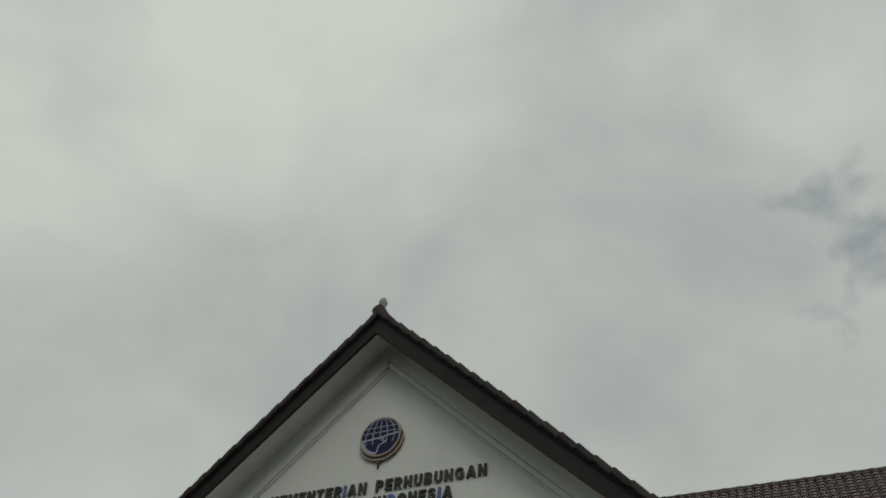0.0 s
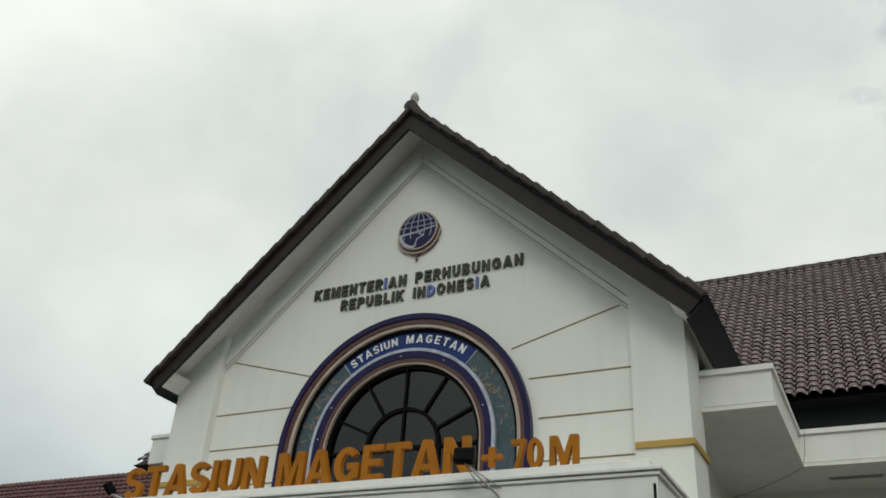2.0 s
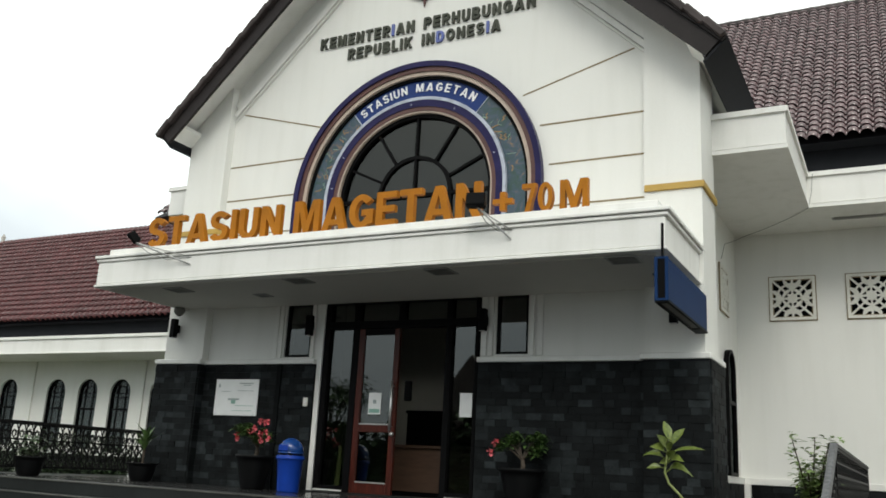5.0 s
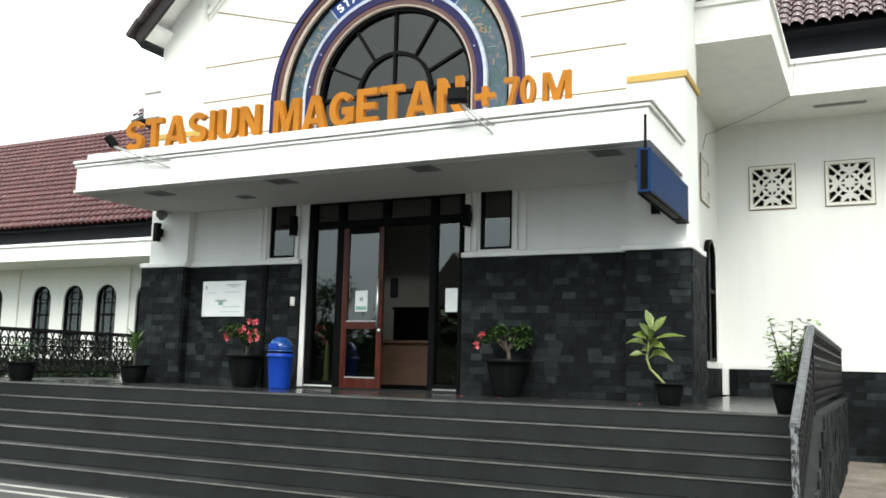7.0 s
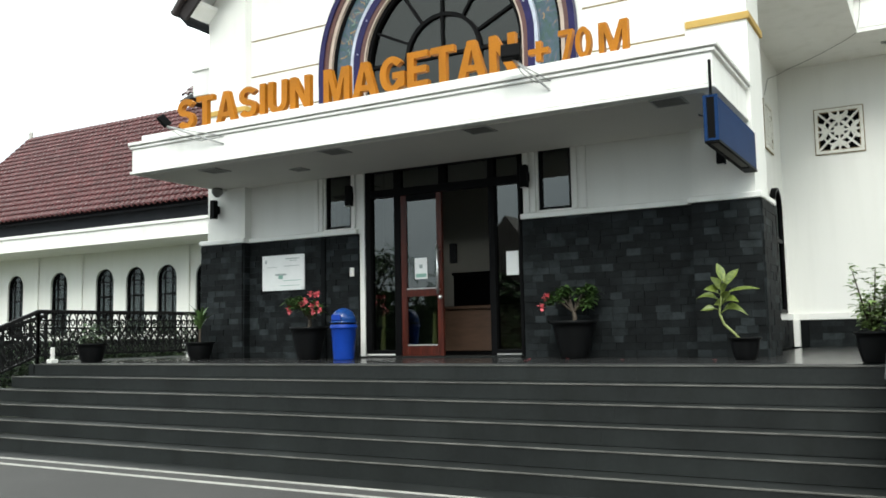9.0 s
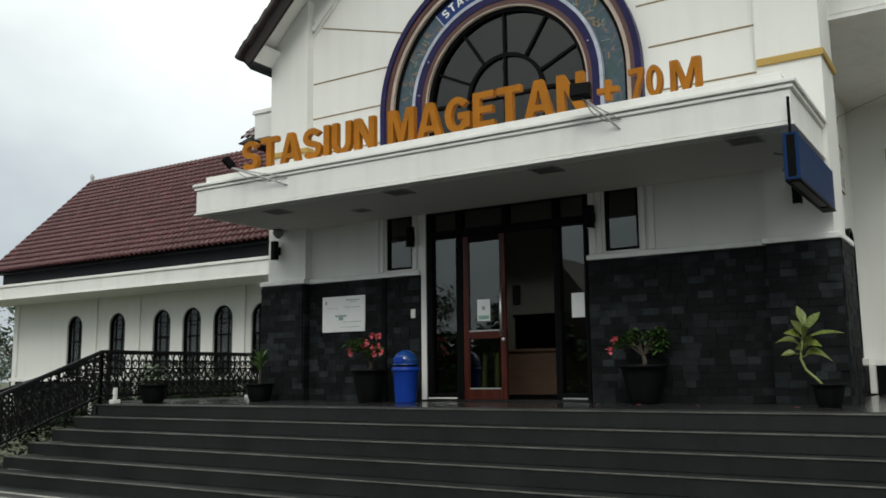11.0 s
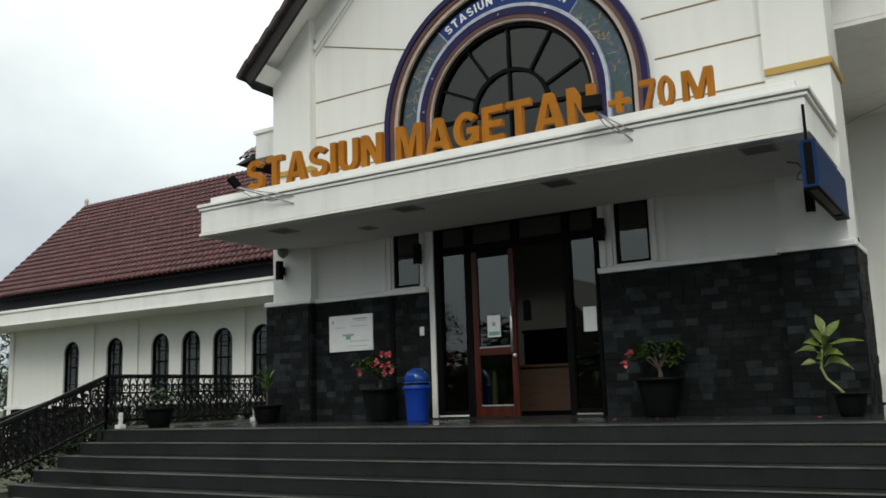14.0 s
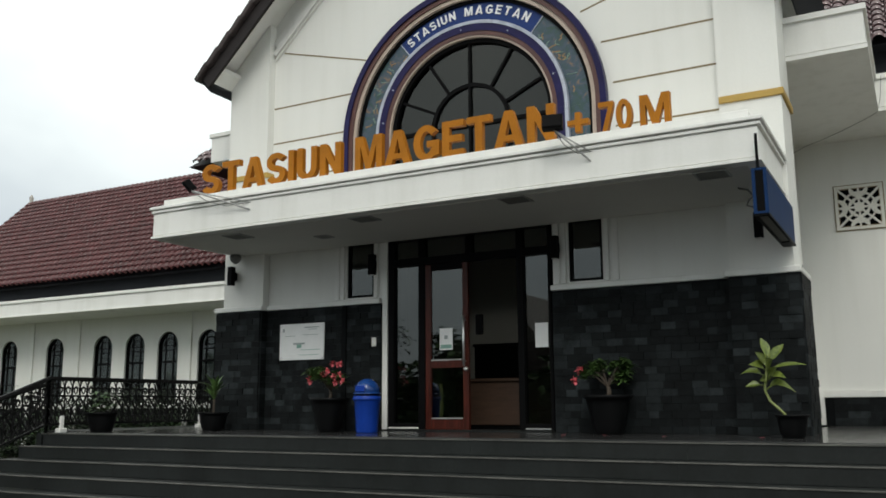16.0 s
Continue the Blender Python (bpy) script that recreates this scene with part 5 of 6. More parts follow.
def spotlight(foot, head, tilt, big, turn=12, deep=0.05, lean=0):
    s = thing("spotlight", foot, "small black floodlight on a thin bent arm at the canopy edge", "floodlight", "floodlights on the canopy")
    f, h = Vector(foot), Vector(head)
    d = h - f
    bm = tube(bmesh.new(), [(0, 0, 0), d * 0.5 + Vector((0, -0.02, 0)), d], 0.011, 6)
    tube(bm, [(0.0, 0.03, 0.10), d * 0.6 + Vector((0, 0, 0.03)), d], 0.007, 6)
    part("arm", bm, GALV, s, "thin grey steel arm")
    part("cable", tube(bmesh.new(), [d, d * 0.7 + Vector((0.0, 0, -0.07)), d * 0.4 + Vector((0.02, 0, -0.06)), Vector((0.02, 0.02, 0.10))], 0.006, 6), CABLE, s)
    hd = part("lamp_head", box(-0.11 * big, 0.11 * big, -deep, deep, -0.08 * big, 0.08 * big, 0.008), BLACK, s)
    hd.matrix_basis = Matrix.Translation(d + Vector((0, 0, 0.06))) @ pose(0, 0, 0, tilt, lean, turn)
    part("lens", box(-0.095 * big, 0.095 * big, -deep - 0.006, -deep, -0.065 * big, 0.065 * big), BLACK, hd)
    return s


spotlight((3.58, -1.76, 2.76), (3.285, -2.02, 3.07), -12, 0.95)
spotlight((-0.87, -1.76, 2.755), (-1.70, -1.97, 3.06), -30, 0.75, 40, 0.022, 48)
cctv = thing("cctv_camera", (-2.38, -0.30, 2.50), "small dome security camera under the canopy", "camera")
part("dome", lathe(bmesh.new(), [(0.07, 0.02), (0.085, -0.01), (0.08, -0.05), (0.05, -0.09), (0.015, -0.105)], 16), CABLE, cctv, "", True)
part("mount", box(-0.05, 0.05, -0.05, 0.16, 0.0, 0.03, 0.006), SOFFIT, cctv)
part("eye", lathe(bmesh.new(), [(0.03, -0.101), (0.028, -0.108)], 12), BLACK, cctv)


# ---- iron railings ----
def baluster():
    """One ornate wrought iron infill, 0.14 wide in y and 0.60 high, in the plane of y and z."""
    bm = bmesh.new()
    for sy in (-1, 1):
        tube(bm, [(0, sy * (0.062 * abs(math.sin(math.pi * t * 2.0))) + sy * 0.008, 0.60 * t) for t in np.linspace(0, 1, 13)], 0.009, 5)
        tube(bm, [(0.006, sy * (0.05 * abs(math.cos(math.pi * t * 2.0))), 0.36 * t) for t in np.linspace(0, 1, 13)], 0.007, 5)
    for z in (0.15, 0.45):
        tube(bm, [(0, 0.028 * math.cos(a), z + 0.05 * math.sin(a)) for a in np.linspace(0, 2 * math.pi, 9)], 0.010, 5)
    cuboid(bm, -0.010, 0.010, -0.072, 0.072, 0.36, 0.385)
    cuboid(bm, -0.010, 0.010, -0.072, 0.072, 0.47, 0.485)
    tube(bm, [(0, 0.072, 0), (0, 0.072, 0.60)], 0.009, 5)
    return mesh_of("baluster", bm, IRON)


BALUSTER = baluster()


def railing(name, x, y0, y1, z0, z1, label, rail_mat):
    """A straight run of railing in the plane x, feet from z0 to z1."""
    r = thing(name, (x, y0, z0), label, "railing", "stair railings")
    length, rise = y1 - y0, z1 - z0
    n = max(2, int(abs(length) / 0.122))
    bm = bmesh.new()
    for zz, hh, w in ((0.10, 0.03, 0.02), (0.68, 0.03, 0.02)):
        vs = [bm.verts.new((sx * w, yy, zt + zz + s)) for yy, zt in ((0, 0), (length, rise)) for sx, s in ((-1, 0), (1, 0), (1, hh), (-1, hh))]
        for a in range(4):
            bm.faces.new((vs[a], vs[(a + 1) % 4], vs[4 + (a + 1) % 4], vs[4 + a]))
        bm.faces.new(vs[:4])
        bm.faces.new(vs[4:])
    part("rail", bm, IRON, r)
    bm = bmesh.new()
    vs = [bm.verts.new((sx * 0.032, yy, zt + 0.70 + s)) for yy, zt in ((0, 0), (length, rise)) for sx, s in ((-1, 0), (1, 0), (0.7, 0.035), (-0.7, 0.035))]
    for a in range(4):
        bm.faces.new((vs[a], vs[(a + 1) % 4], vs[4 + (a + 1) % 4], vs[4 + a]))
    bm.faces.new(vs[:4])
    bm.faces.new(vs[4:])
    part("handrail", bm, rail_mat, r)
    shear = Matrix.Identity(4)
    shear[2][1] = rise / length
    for i in range(n):
        y = length * (i + 0.5) / n
        b = new("baluster", BALUSTER)
        b.parent = r
        b.matrix_basis = Matrix.Translation((0, y, rise * (i + 0.5) / n + 0.11)) @ (shear if abs(rise) < 1e-6 else Matrix.Identity(4))
    for yy, zt in ((0, 0), (length, rise)):
        part("post", box(-0.018, 0.018, yy - 0.018, yy + 0.018, zt, zt + 0.72, 0.004), IRON, r)
    return r


railing("railing", -3.80, -2.22, 0.85, 0.0, 0.0, "black ornate wrought iron railing on the platform edge", IRON)
railing("railing", -3.80, -2.22, -5.0, 0.0, -1.08, "black ornate wrought iron railing sloping down the steps", IRON)
railing("railing", -5.30, -1.00, -4.6, 0.0, -1.08, "black ornate wrought iron railing on the far side of the ramp", IRON)
structure("pavement_ramp", box(-5.4, -4.0, -1.0, 6.0, GROUND, -0.01), STEP, "charcoal tiled landing beside the platform", "pavement")
railing("railing", 6.62, -2.22, 4.2, 0.0, 0.0, "black ornate wrought iron railing on the platform edge", IRON)
railing("railing", 6.62, -2.22, -4.05, 0.0, -0.70, "iron railing with a worn grey handrail beside the steps", GREY_RAIL)
structure("wall_stair_east", prism(bmesh.new(), rect(6.60, 6.69, GROUND, 0.02), [], -2.22, 4.34), FLANK, "dark stone flank wall of the platform", "wall")
bm = bmesh.new()
vs = [bm.verts.new((xx, y, z)) for xx in (6.60, 6.69) for y, z in ((-2.22, 0.02), (-4.08, -0.70), (-4.08, GROUND), (-2.22, GROUND))]
for f in ((0, 1, 2, 3), (7, 6, 5, 4), (0, 4, 5, 1), (1, 5, 6, 2), (2, 6, 7, 3), (3, 7, 4, 0)):
    bm.faces.new([vs[i] for i in f])
structure("wall_stair_flank", bm, FLANK, "dark sloping flank wall of the steps", "wall")
bm = bmesh.new()
vs = [bm.verts.new((xx, y, z)) for xx in (-4.62, -4.16) for y, z in ((-2.2, -0.80), (-5.1, -0.87), (-5.1, -0.96), (-2.2, -0.96))]
for f in ((0, 1, 2, 3), (7, 6, 5, 4), (0, 4, 5, 1), (1, 5, 6, 2), (2, 6, 7, 3), (3, 7, 4, 0)):
    bm.faces.new([vs[i] for i in f])
structure("wall_ramp_kerb", bm, CONCRETE, "pale stained concrete sloping kerb beside the steps", "kerb")
structure("wall_platform_west", box(-4.0, -3.90, -2.2, 6.0, GROUND, 0.0), STEP, "charcoal flank of the entrance platform", "wall")
structure("post_east", box(6.603, 6.645, -4.11, -4.07, GROUND, 0.02, 0.006), CHIPPED, "chipped grey iron post at the foot of the railing", "post")
for x, y in ((-3.78, 0.56), (-3.78, -2.0)):
    bol = thing("rail_foot", (x, y, 0), "small white concrete foot of the railing", "footing")
    part("block", box(-0.05, 0.05, -0.06, 0.06, 0, 0.06, 0.01), WHITE_TRIM, bol)
    part("stem", box(-0.022, 0.022, -0.028, 0.028, 0.06, 0.22, 0.008), WHITE_TRIM, bol)


# ---- plants ----
def leaf_blade(bm, base, direction, length, width, droop, n=5, fold=0.25, face=(0, 0, 1)):
    """A curved pointed leaf."""
    d = Vector(direction).normalized()
    side = d.cross(Vector(face))
    side = side.normalized() if side.length > 1e-3 else Vector((1, 0, 0))
    up = side.cross(d).normalized()
    rows = []
    for i in range(n + 1):
        t = i / n
        c = Vector(base) + d * length * t - Vector((0, 0, 1)) * droop * length * t * t
        w = width * math.sin(math.pi * min(0.98, 0.08 + 0.92 * t)) * 0.5
        rows.append([bm.verts.new(c - side * w + up * w * fold), bm.verts.new(c), bm.verts.new(c + side * w + up * w * fold)])
    for a, b in zip(rows, rows[1:]):
        bm.faces.new((a[0], a[1], b[1], b[0]))
        bm.faces.new((a[1], a[2], b[2], b[1]))


def pot_body(parent, r, h, waist=0.66):
    p = part("pot", lathe(bmesh.new(), [(r * waist, 0), (r * (waist + 0.03), h * 0.03), (r * (waist + 0.12), h * 0.20), (r * (waist + 0.22), h * 0.48), (r * 0.93, h * 0.74), (r * 0.98, h * 0.90), (r * 1.09, h * 0.92), (r * 1.10, h), (r * 0.93, h), (r * 0.90, h * 0.92)], 24), POT, parent, "black plastic pot", True)
    part("soil", lathe(bmesh.new(), [(r * 0.895, h * 0.90), (r * 0.5, h * 0.93)], 20), SOIL, parent)
    return p


def desert_rose(at, seed, blooms, spread, r):
    rng = random.Random(seed)
    t = thing("desert_rose", at, "pink flowering desert rose in a black pot by the dado", "potted plant", "flowering pots")
    pot_body(t, r, 0.43, 0.6)
    bm = tube(bmesh.new(), [(0, 0, 0.38), (0.02, 0, 0.46), (0.0, 0.02, 0.53)], 0.030, 8, 0.02)
    tips = []
    for i in range(13):
        a = rng.uniform(0, 6.28)
        tip = Vector((math.cos(a) * rng.uniform(0.12, spread), math.sin(a) * rng.uniform(0.08, 0.2), rng.uniform(0.62, 0.80)))
        tips.append(tip)
    part("stem", bm, BARK, t)
    for tip in tips:
        part("branch", tube(bmesh.new(), [(0, 0.02, 0.52), tip * 0.55 + Vector((0, 0, 0.27)), tip], 0.011, 5, 0.005), BARK, t)
    bm = bmesh.new()
    for tip in tips:
        for k in range(36):
            a, e = rng.uniform(0, 6.28), rng.uniform(-0.3, 1.0)
            leaf_blade(bm, tip + Vector((rng.uniform(-0.05, 0.05), rng.uniform(-0.05, 0.05), rng.uniform(-0.07, 0.03))), (math.cos(a), math.sin(a), e), rng.uniform(0.07, 0.12), 0.042, 0.3, 3)
    part("foliage", bm, LEAF, t, "small green leaves")
    for bx, by, bz in blooms:
        bm = bmesh.new()
        for k in range(5):
            a = 2 * math.pi * k / 5
            leaf_blade(bm, (0, 0, 0), (math.cos(a), -0.35, math.sin(a)), 0.050, 0.048, 0.0, 3)
        f = part("flower", bm, PETAL, t, "pink flower")
        f.matrix_basis = pose(bx, by, bz, rng.uniform(-30, 30), rng.uniform(0, 60), rng.uniform(-10, 40))
    return t


desert_rose((-0.42, -0.62, 0), 3, [(0.12, -0.12, 0.86), (0.18, -0.10, 0.84), (0.24, -0.12, 0.85), (0.05, -0.15, 0.74), (0.17, -0.15, 0.70), (0.23, -0.12, 0.72), (-0.02, -0.15, 0.72), (-0.26, -0.1, 0.68), (-0.23, -0.12, 0.64), (0.20, -0.16, 0.62), (0.28, -0.13, 0.64), (0.08, -0.16, 0.77)], 0.30, 0.235)
desert_rose((3.22, -0.38, 0), 8, [(-0.30, -0.1, 0.70), (-0.35, -0.12, 0.60), (-0.33, -0.14, 0.585), (-0.27, -0.12, 0.715)], 0.30, 0.25)

dump = thing("dumb_cane", (5.22, -0.98, 0), "leaning dumb cane with yellow-green leaves in a black pot", "potted plant")
pot_body(dump, 0.145, 0.25)
part("stem", tube(bmesh.new(), [(-0.04, 0, 0.22), (-0.10, 0, 0.30), (-0.19, 0, 0.40), (-0.23, 0, 0.52), (-0.21, 0, 0.68), (-0.18, 0, 0.86)], 0.014, 8, 0.010), STALK, dump, "pale curved stem", True)
for dx, dy, dz, ln, wd, dr, x, z in ((-0.22, 0.1, 0.97, 0.24, 0.11, 0.05, -0.18, 0.83), (0.50, 0.1, 0.85, 0.25, 0.10, 0.15, -0.18, 0.80), (0.95, 0.1, 0.28, 0.33, 0.085, 0.2, -0.19, 0.74), (-0.80, -0.1, 0.55, 0.25, 0.10, 0.6, -0.21, 0.66), (-0.75, -0.2, 0.2, 0.14, 0.085, 0.4, -0.22, 0.56),
                                     (0.75, -0.25, 0.55, 0.33, 0.14, 0.8, -0.22, 0.52), (0.05, -0.55, 0.75, 0.27, 0.12, 0.4, -0.19, 0.70), (-0.3, -0.35, 0.8, 0.24, 0.11, 0.25, -0.19, 0.74), (0.35, -0.4, 0.7, 0.22, 0.10, 0.35, -0.20, 0.62), (0.3, 0.4, 0.8, 0.24, 0.10, 0.2, -0.19, 0.78), (-0.5, -0.5, 0.6, 0.22, 0.12, 0.5, -0.20, 0.72), (0.6, -0.5, 0.4, 0.24, 0.12, 0.5, -0.20, 0.62), (-0.1, -0.7, 0.5, 0.20, 0.11, 0.6, -0.21, 0.58)):
    bm = bmesh.new()
    d = Vector((dx, dy, dz)).normalized()
    tube(bm, [(0, 0, 0), d * 0.08], 0.007, 5)
    leaf_blade(bm, d * 0.06, d, ln * 0.92, wd * 0.92, dr, 8, 0.5, (0.5 - 0.6 * dx, -0.7, 0.6 + 0.4 * dx))
    part("leaf", bm, LEAF_LIME, dump, "", True).matrix_basis = pose(x, 0, z)

dump.scale = (1.0, 1.0, 0.88)
rngp = random.Random(5)
shrub = thing("potted_shrub", (6.40, -1.72, 0), "leafy green shrub in a black pot by the railing", "potted plant")
pot_body(shrub, 0.15, 0.33)
bm, lm = bmesh.new(), bmesh.new()
for i in range(12):
    a = rngp.uniform(0, 6.28)
    tip = Vector((math.cos(a) * rngp.uniform(0.05, 0.24), math.sin(a) * rngp.uniform(0.05, 0.22), rngp.uniform(0.55, 1.02)))
    mid = tip * 0.5 + Vector((0, 0, 0.12))
    tube(bm, [(0, 0, 0.3), mid, tip], 0.011, 5, 0.004)
    for k in range(46):
        u = rngp.uniform(0.25, 1.05)
        p = mid.lerp(tip, (u - 0.5) * 2) if u > 0.5 else Vector((0, 0, 0.3)).lerp(mid, u * 2)
        b = rngp.uniform(0, 6.28)
        leaf_blade(lm, p + Vector((rngp.uniform(-0.05, 0.05), rngp.uniform(-0.05, 0.05), rngp.uniform(-0.04, 0.04))), (math.cos(b), math.sin(b), rngp.uniform(-0.3, 0.8)), rngp.uniform(0.06, 0.10), 0.05, 0.3, 3)
part("stem", bm, BARK, shrub)
part("foliage", lm, LEAF_PALE, shrub, "small bright green leaves")
shrub.scale = (0.95, 0.95, 0.80)

agave = thing("yucca", (-2.40, -0.62, 0), "small spiky yucca in a wide black pot", "potted plant")
pot_body(agave, 0.20, 0.25)
part("stem", tube(bmesh.new(), [(0, 0, 0.22), (0.01, 0, 0.56)], 0.016, 7), BARK, agave)
bm = bmesh.new()
for i in range(20):
    a = i * 2.4
    leaf_blade(bm, (0, 0, rngp.uniform(0.40, 0.62)), (math.cos(a) * 0.55, math.sin(a) * 0.45, rngp.uniform(0.3, 1.3)), rngp.uniform(0.22, 0.40), 0.055, 0.25, 4)
part("foliage", bm, LEAF, agave, "stiff pointed leaves")

fern = thing("potted_fern", (-3.54, -1.55, 0), "dark leafy plant in a black pot by the railing", "potted plant")
pot_body(fern, 0.2, 0.26)
bm = bmesh.new()
for i in range(70):
    a = rngp.uniform(0, 6.28)
    leaf_blade(bm, (rngp.uniform(-0.12, 0.12), rngp.uniform(-0.12, 0.12), rngp.uniform(0.26, 0.5)), (math.cos(a), math.sin(a), rngp.uniform(0.1, 1.2)), rngp.uniform(0.08, 0.17), 0.045, 0.4, 3)
part("foliage", bm, LEAF_DARK, fern)

bin_ = thing("waste_bin", (0.25, -0.76, 0), "round blue plastic bin with a domed swing lid", "bin")
part("body", lathe(bmesh.new(), [(0.165, 0), (0.17, 0.02), (0.205, 0.42), (0.215, 0.43), (0.215, 0.46), (0.20, 0.46)], 28), BLUE_BIN, bin_, "", True)
part("rim", lathe(bmesh.new(), [(0.218, 0.405), (0.226, 0.415), (0.226, 0.44), (0.20, 0.445)], 28), BLUE_BIN, bin_, "", True)
# black ring, its colour giving the shaded gap below the lid
part("lid_gap", lathe(bmesh.new(), [(0.198, 0.44), (0.196, 0.487), (0.16, 0.488)], 28), BLACK, bin_, "black ring painting the dark gap under the lid", True)
part("lid_flange", lathe(bmesh.new(), [(0.212, 0.483), (0.220, 0.490), (0.214, 0.502), (0.19, 0.504)], 28), BLUE_LID, bin_, "", True)
part("lid", lathe(bmesh.new(), [(0.205, 0.495), (0.19, 0.57), (0.15, 0.63), (0.08, 0.67), (0.02, 0.68)], 28), BLUE_LID, bin_, "glossy domed blue lid", True)
part("flap", box(-0.09, 0.09, -0.215, -0.19, 0.51, 0.59, 0.01), BLUE_BIN, bin_)

bin_.scale = (0.79, 0.79, 0.97)
# scattered fallen petals
for i, (x, y) in enumerate(((2.86, -0.92), (3.33, -0.95), (4.95, -1.2), (4.0, -1.1), (3.0, -1.3))):
    bm = bmesh.new()
    leaf_blade(bm, (x, y, 0.006), (1, 0.4, 0.05), 0.05, 0.04, 0.0, 3)
    tagged(part("fallen_petal", bm, PETAL, None), "fallen pink petal lying on the dark platform floor", "petal", "fallen petals")


# ---- trees and houses at a distance ----
def tree(at, height, spread, seed, mat=LEAF_DARK):
    rng = random.Random(seed)
    t = thing("tree", at, "leafy green tree standing beyond the station", "tree", "trees around")
    bm = tube(bmesh.new(), [(0, 0, 0), (0.1, 0, height * 0.3), (0, 0.1, height * 0.55)], height * 0.03, 8, height * 0.015)
    lm = bmesh.new()
    for i in range(9):
        a = rng.uniform(0, 6.28)
        tip = Vector((math.cos(a) * spread * rng.uniform(0.3, 1), math.sin(a) * spread * rng.uniform(0.3, 1), height * rng.uniform(0.55, 1.0)))
        tube(bm, [(0, 0.05, height * 0.45), tip * 0.5 + Vector((0, 0, height * 0.28)), tip], height * 0.011, 5, height * 0.003)
        for k in range(150):
            p = tip + Vector((rng.gauss(0, spread * 0.22), rng.gauss(0, spread * 0.22), rng.gauss(0, height * 0.07)))
            b = rng.uniform(0, 6.28)
            leaf_blade(lm, p, (math.cos(b), math.sin(b), rng.uniform(-0.6, 0.6)), height * 0.06, height * 0.03, 0.3, 2)
    part("trunk", bm, BARK, t)
    part("crown", lm, mat, t)
    return t


tree((-27.5, 11, GROUND), 4.6, 2.0, 1)
tree((-31, 15, GROUND), 5.2, 2.2, 2)
tree((-24, 8, GROUND), 2.4, 1.3, 3)
for i, (x, y, h) in enumerate(((9, -33, 5.0), (-23, -34, 6.5), (-5.5, -36, 5.5))):
    tree((x, y, GROUND), h, h * 0.38, 20 + i)
house = thing("house", (-14.2, -39, GROUND), "plain house with a pointed roof across the road", "house")
part("wall", box(-4, 4, -4, 4, 0, 3.0), WHITE, house)
part("roof", prism(bmesh.new(), [(-5.6, 3.0), (5.6, 3.0), (2.2, 4.9), (0, 7.7), (-2.2, 4.9)], [], -4.6, 4.6), CAP_TILE, house)
part("door", box(-0.5, 0.5, 3.98, 4.03, 0, 2.1), DARK_FASCIA, house)
for x, y in ((-14.2, -27.5), (-15.3, -28.2), (-18.6, -28.5)):
    ban = thing("banana_plant", (x, y, GROUND), "tall banana plant with broad leaves across the road", "banana plant", "banana plants")
    part("stem", tube(bmesh.new(), [(0, 0, 0), (0.05, 0, 2.4)], 0.14, 8, 0.08), STALK, ban)
    bm = bmesh.new()
    for k in range(9):
        a = k * 2.4
        leaf_blade(bm, (0.05, 0, 2.2), (math.cos(a) * 0.6, math.sin(a) * 0.6, 1.2), 2.2, 0.80, 0.35, 7)
    part("foliage", bm, LEAF_DARK, ban)
# dark shrubs along the west wing
rngw = random.Random(31)
for x in (-13.4, -12.3, -11.3, -10.3, -9.3, -8.3, -7.3, -6.4):
    sh = thing("garden_shrub", (x, 4.1, GROUND), "dark green shrub growing below the wing windows", "shrub", "garden shrubs")
    bm = bmesh.new()
    for k in range(260):
        a = rngw.uniform(0, 6.28)
        leaf_blade(bm, (rngw.gauss(0, 0.36), rngw.gauss(0, 0.25), abs(rngw.gauss(0.55, 0.36))), (math.cos(a), math.sin(a), rngw.uniform(0, 0.9)), rngw.uniform(0.10, 0.2), 0.07, 0.3, 3)
    part("foliage", bm, LEAF_DARK, sh)
for y, top in ((-3.7, 0.75), (-2.9, 0.95), (-2.1, 1.0), (-1.35, 1.1), (-0.6, 1.2), (0.15, 1.35), (0.9, 1.55), (1.65, 1.5), (2.4, 1.35), (3.15, 1.25)):
    sh = thing("garden_shrub", (-6.0, y, GROUND), "dense dark green shrub growing behind the iron railing", "shrub", "garden shrubs")
    bm = bmesh.new()
    high = top + rngw.uniform(-0.08, 0.08)
    for k in range(1000):
        a, u = rngw.uniform(0, 6.28), rngw.random()
        leaf_blade(bm, (rngw.gauss(0, 0.22), rngw.uniform(-0.45, 0.45), high * u ** 0.6 * (1 - 0.35 * rngw.random() ** 3)), (math.cos(a), math.sin(a), rngw.uniform(-0.2, 0.9)), rngw.uniform(0.08, 0.17), 0.06, 0.3, 2)
    part("foliage", bm, SHRUB, sh)
# tall hedge across the road
rngh = random.Random(77)
bm = bmesh.new()
for k in range(13000):
    x = rngh.uniform(-48, 34)
    top = 3.9 + 0.9 * math.sin(x * 0.7) + 0.6 * math.sin(x * 1.9 + 1)
    a = rngh.uniform(0, 6.28)
    leaf_blade(bm, (x, -31.5 + rngh.gauss(0, 0.5), GROUND + top * rngh.uniform(0, 1) ** 0.8), (math.cos(a), math.sin(a), rngh.uniform(-0.4, 0.9)), rngh.uniform(0.5, 0.8), 0.42, 0.3, 2)
cuboid(bm, -48, 34, -32.0, -31.4, GROUND, GROUND + 2.7)
hedge = part("hedge", bm, LEAF_DARK, None)
tagged(hedge, "tall dark green hedge along the far side of the road", "hedge", kind="stuff")
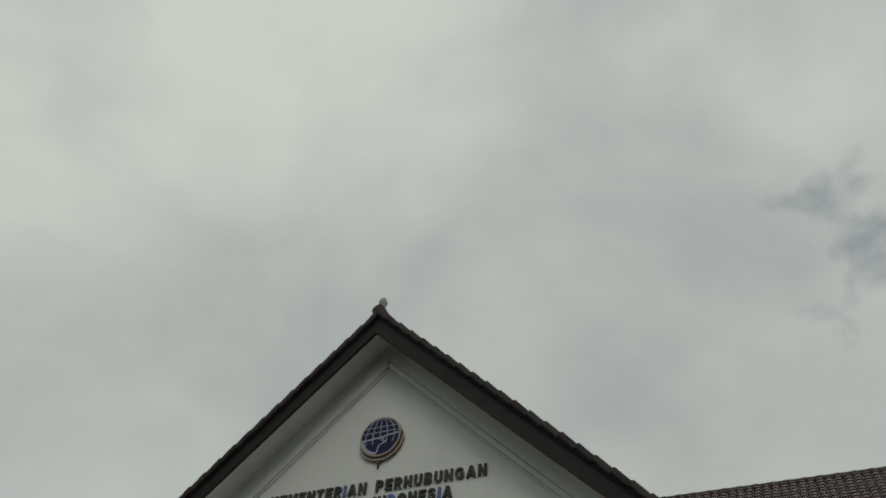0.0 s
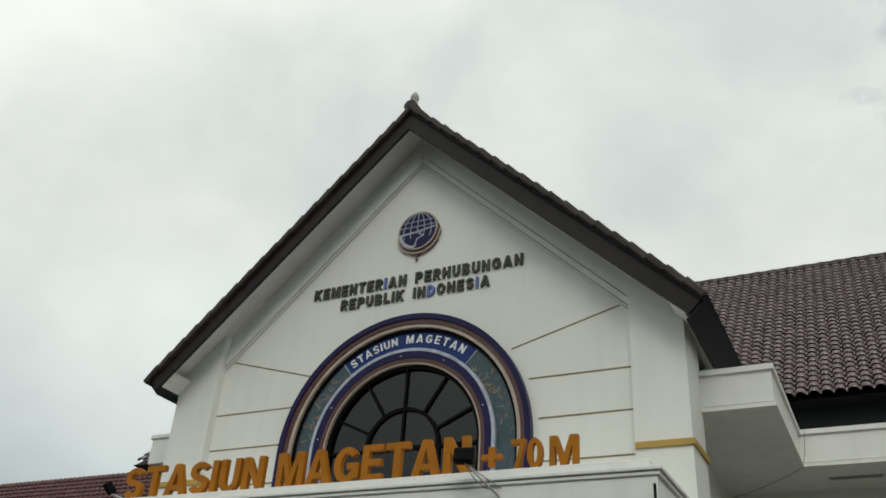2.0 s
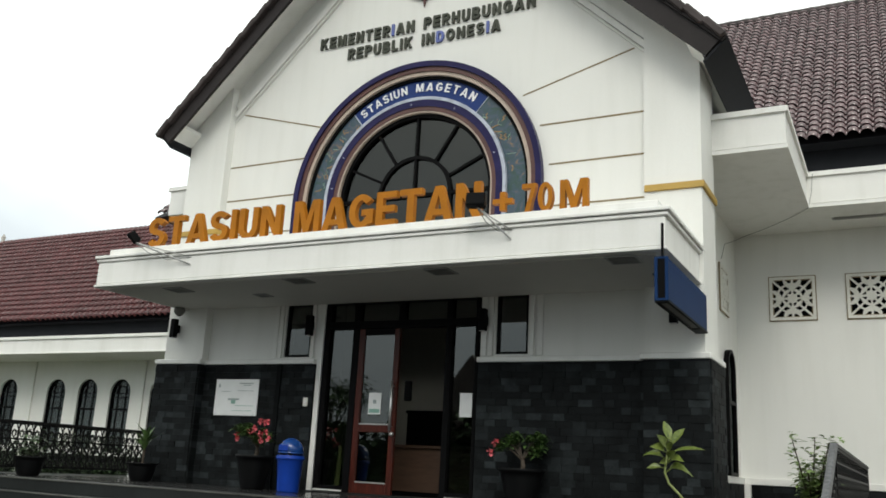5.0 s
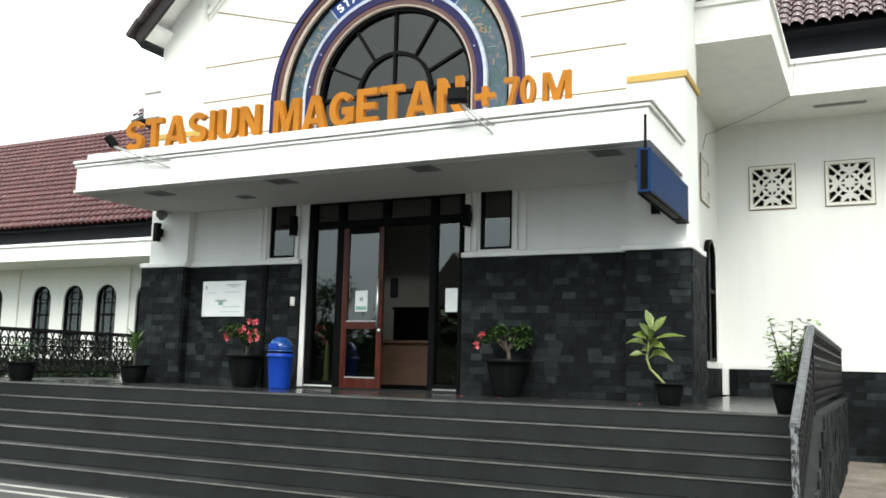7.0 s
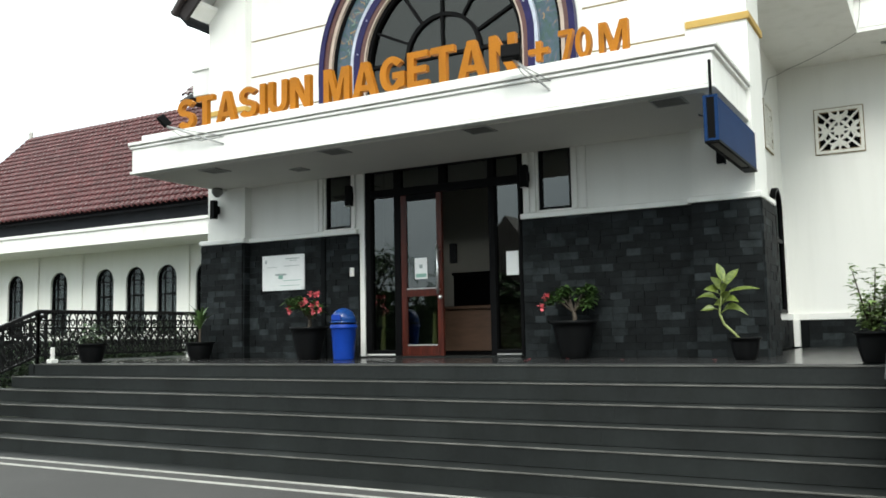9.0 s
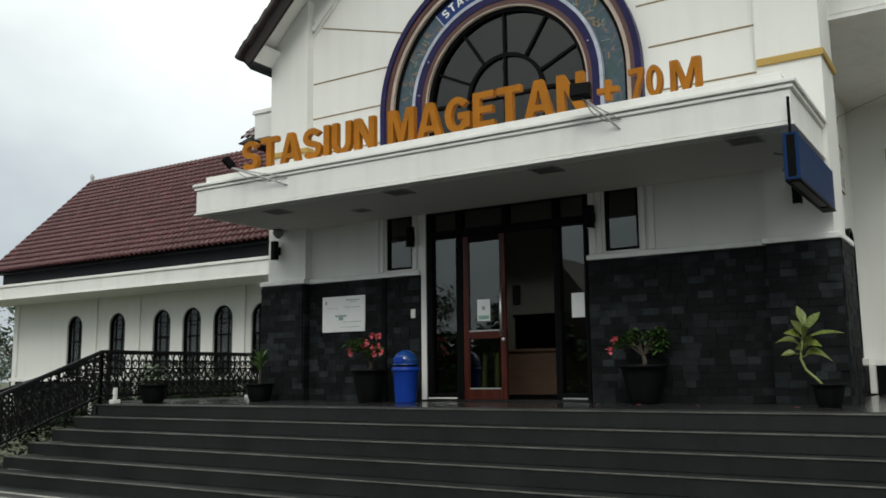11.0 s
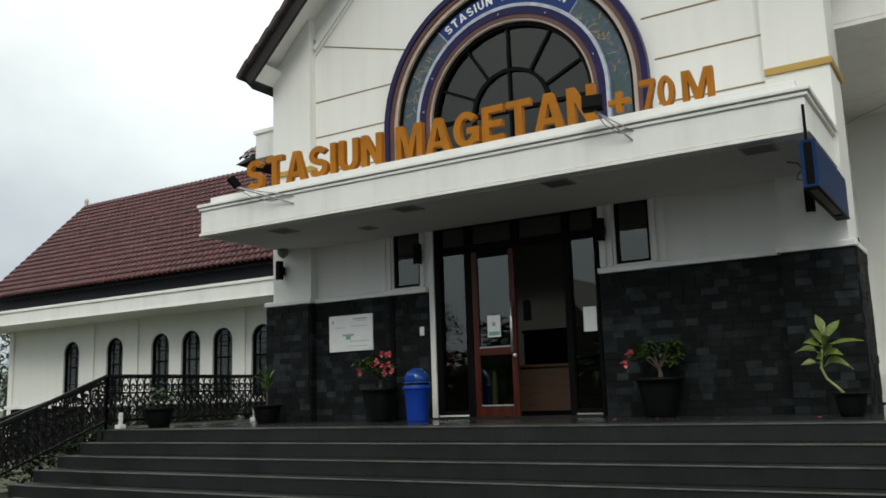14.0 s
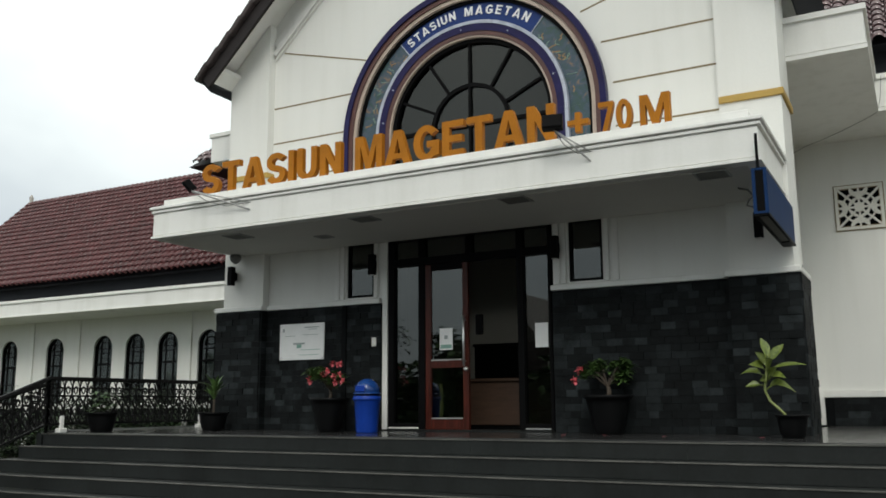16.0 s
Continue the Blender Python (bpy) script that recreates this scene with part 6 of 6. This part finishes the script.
# low plants in the yard
rngy = random.Random(12)
for i, (x, y) in enumerate(((8.1, 1.4), (8.7, 0.6), (8.4, 2.6), (7.5, 3.7), (9.3, 1.9))):
    wp = thing("yard_plant", (x, y, GROUND + 0.012), "low green plant growing in the concrete yard", "plant", "yard plants")
    bm = bmesh.new()
    for k in range(90):
        a = rngy.uniform(0, 6.28)
        leaf_blade(bm, (rngy.gauss(0, 0.16), rngy.gauss(0, 0.16), abs(rngy.gauss(0.12, 0.16))), (math.cos(a), math.sin(a), rngy.uniform(0, 0.9)), rngy.uniform(0.07, 0.15), 0.05, 0.3, 3)
    part("foliage", bm, LEAF, wp)

for x, y, h in ((7.75, 3.75, 0.85), (8.3, 3.7, 0.8), (9.1, 3.5, 0.95), (9.9, 3.2, 0.8)):
    wp = thing("yard_bush", (x, y, GROUND + 0.012), "loose green bush growing against the stone plinth", "bush", "yard bushes")
    bm, lm = bmesh.new(), bmesh.new()
    for i in range(9):
        a = rngy.uniform(0, 6.28)
        tip = Vector((math.cos(a) * rngy.uniform(0.1, 0.45), math.sin(a) * rngy.uniform(0.1, 0.35), h * rngy.uniform(0.6, 1.1)))
        tube(bm, [(0, 0, 0), tip * 0.5 + Vector((0, 0, 0.1)), tip], 0.012, 5, 0.004)
        for k in range(30):
            p = tip * rngy.uniform(0.35, 1.05)
            b = rngy.uniform(0, 6.28)
            leaf_blade(lm, p + Vector((rngy.gauss(0, 0.06), rngy.gauss(0, 0.06), rngy.gauss(0, 0.05))), (math.cos(b), math.sin(b), rngy.uniform(-0.2, 0.8)), rngy.uniform(0.07, 0.13), 0.05, 0.3, 3)
    part("stem", bm, BARK, wp)
    part("foliage", lm, LEAF, wp)

# ---- stone pieces, last ----
stone_face(d_l, (-1.965, -0.045, 0), 0, 1.96, DADO_TOP)
stone_face(d_r, (2.465, -0.045, 0), 0, 2.10, DADO_TOP)
stone_face(d_cl, (-2.80, -0.185, 0), 0, 0.825, DADO_TOP)
stone_face(d_cl, (-1.975, -0.185, 0), 90, 0.135, DADO_TOP)
stone_face(d_cr, (4.575, -0.185, 0), 0, 0.725, DADO_TOP)
stone_face(d_cr, (5.30, -0.185, 0), 90, 0.84, DADO_TOP)
stone_face(p_s, (4.92, 0.67, 0), 90, 3.6, 0.40, 1.0, 0.1)
stone_face(p_e, (5.15, 4.36, GROUND), 0, 4.2, 1.28, 1.0, 0.1)
stone_face(bpy.data.objects["wall_stair_east"], (6.69, -2.22, GROUND), 90, 5.0, 0.9, 1.0, 0.1)
for k in range(6):
    stone_face(bpy.data.objects["wall_stair_flank"], (6.69, -2.22 - 0.31 * (k + 1), GROUND), 90, 0.31, 0.80 - 0.12 * k, 1.0, 0.1)
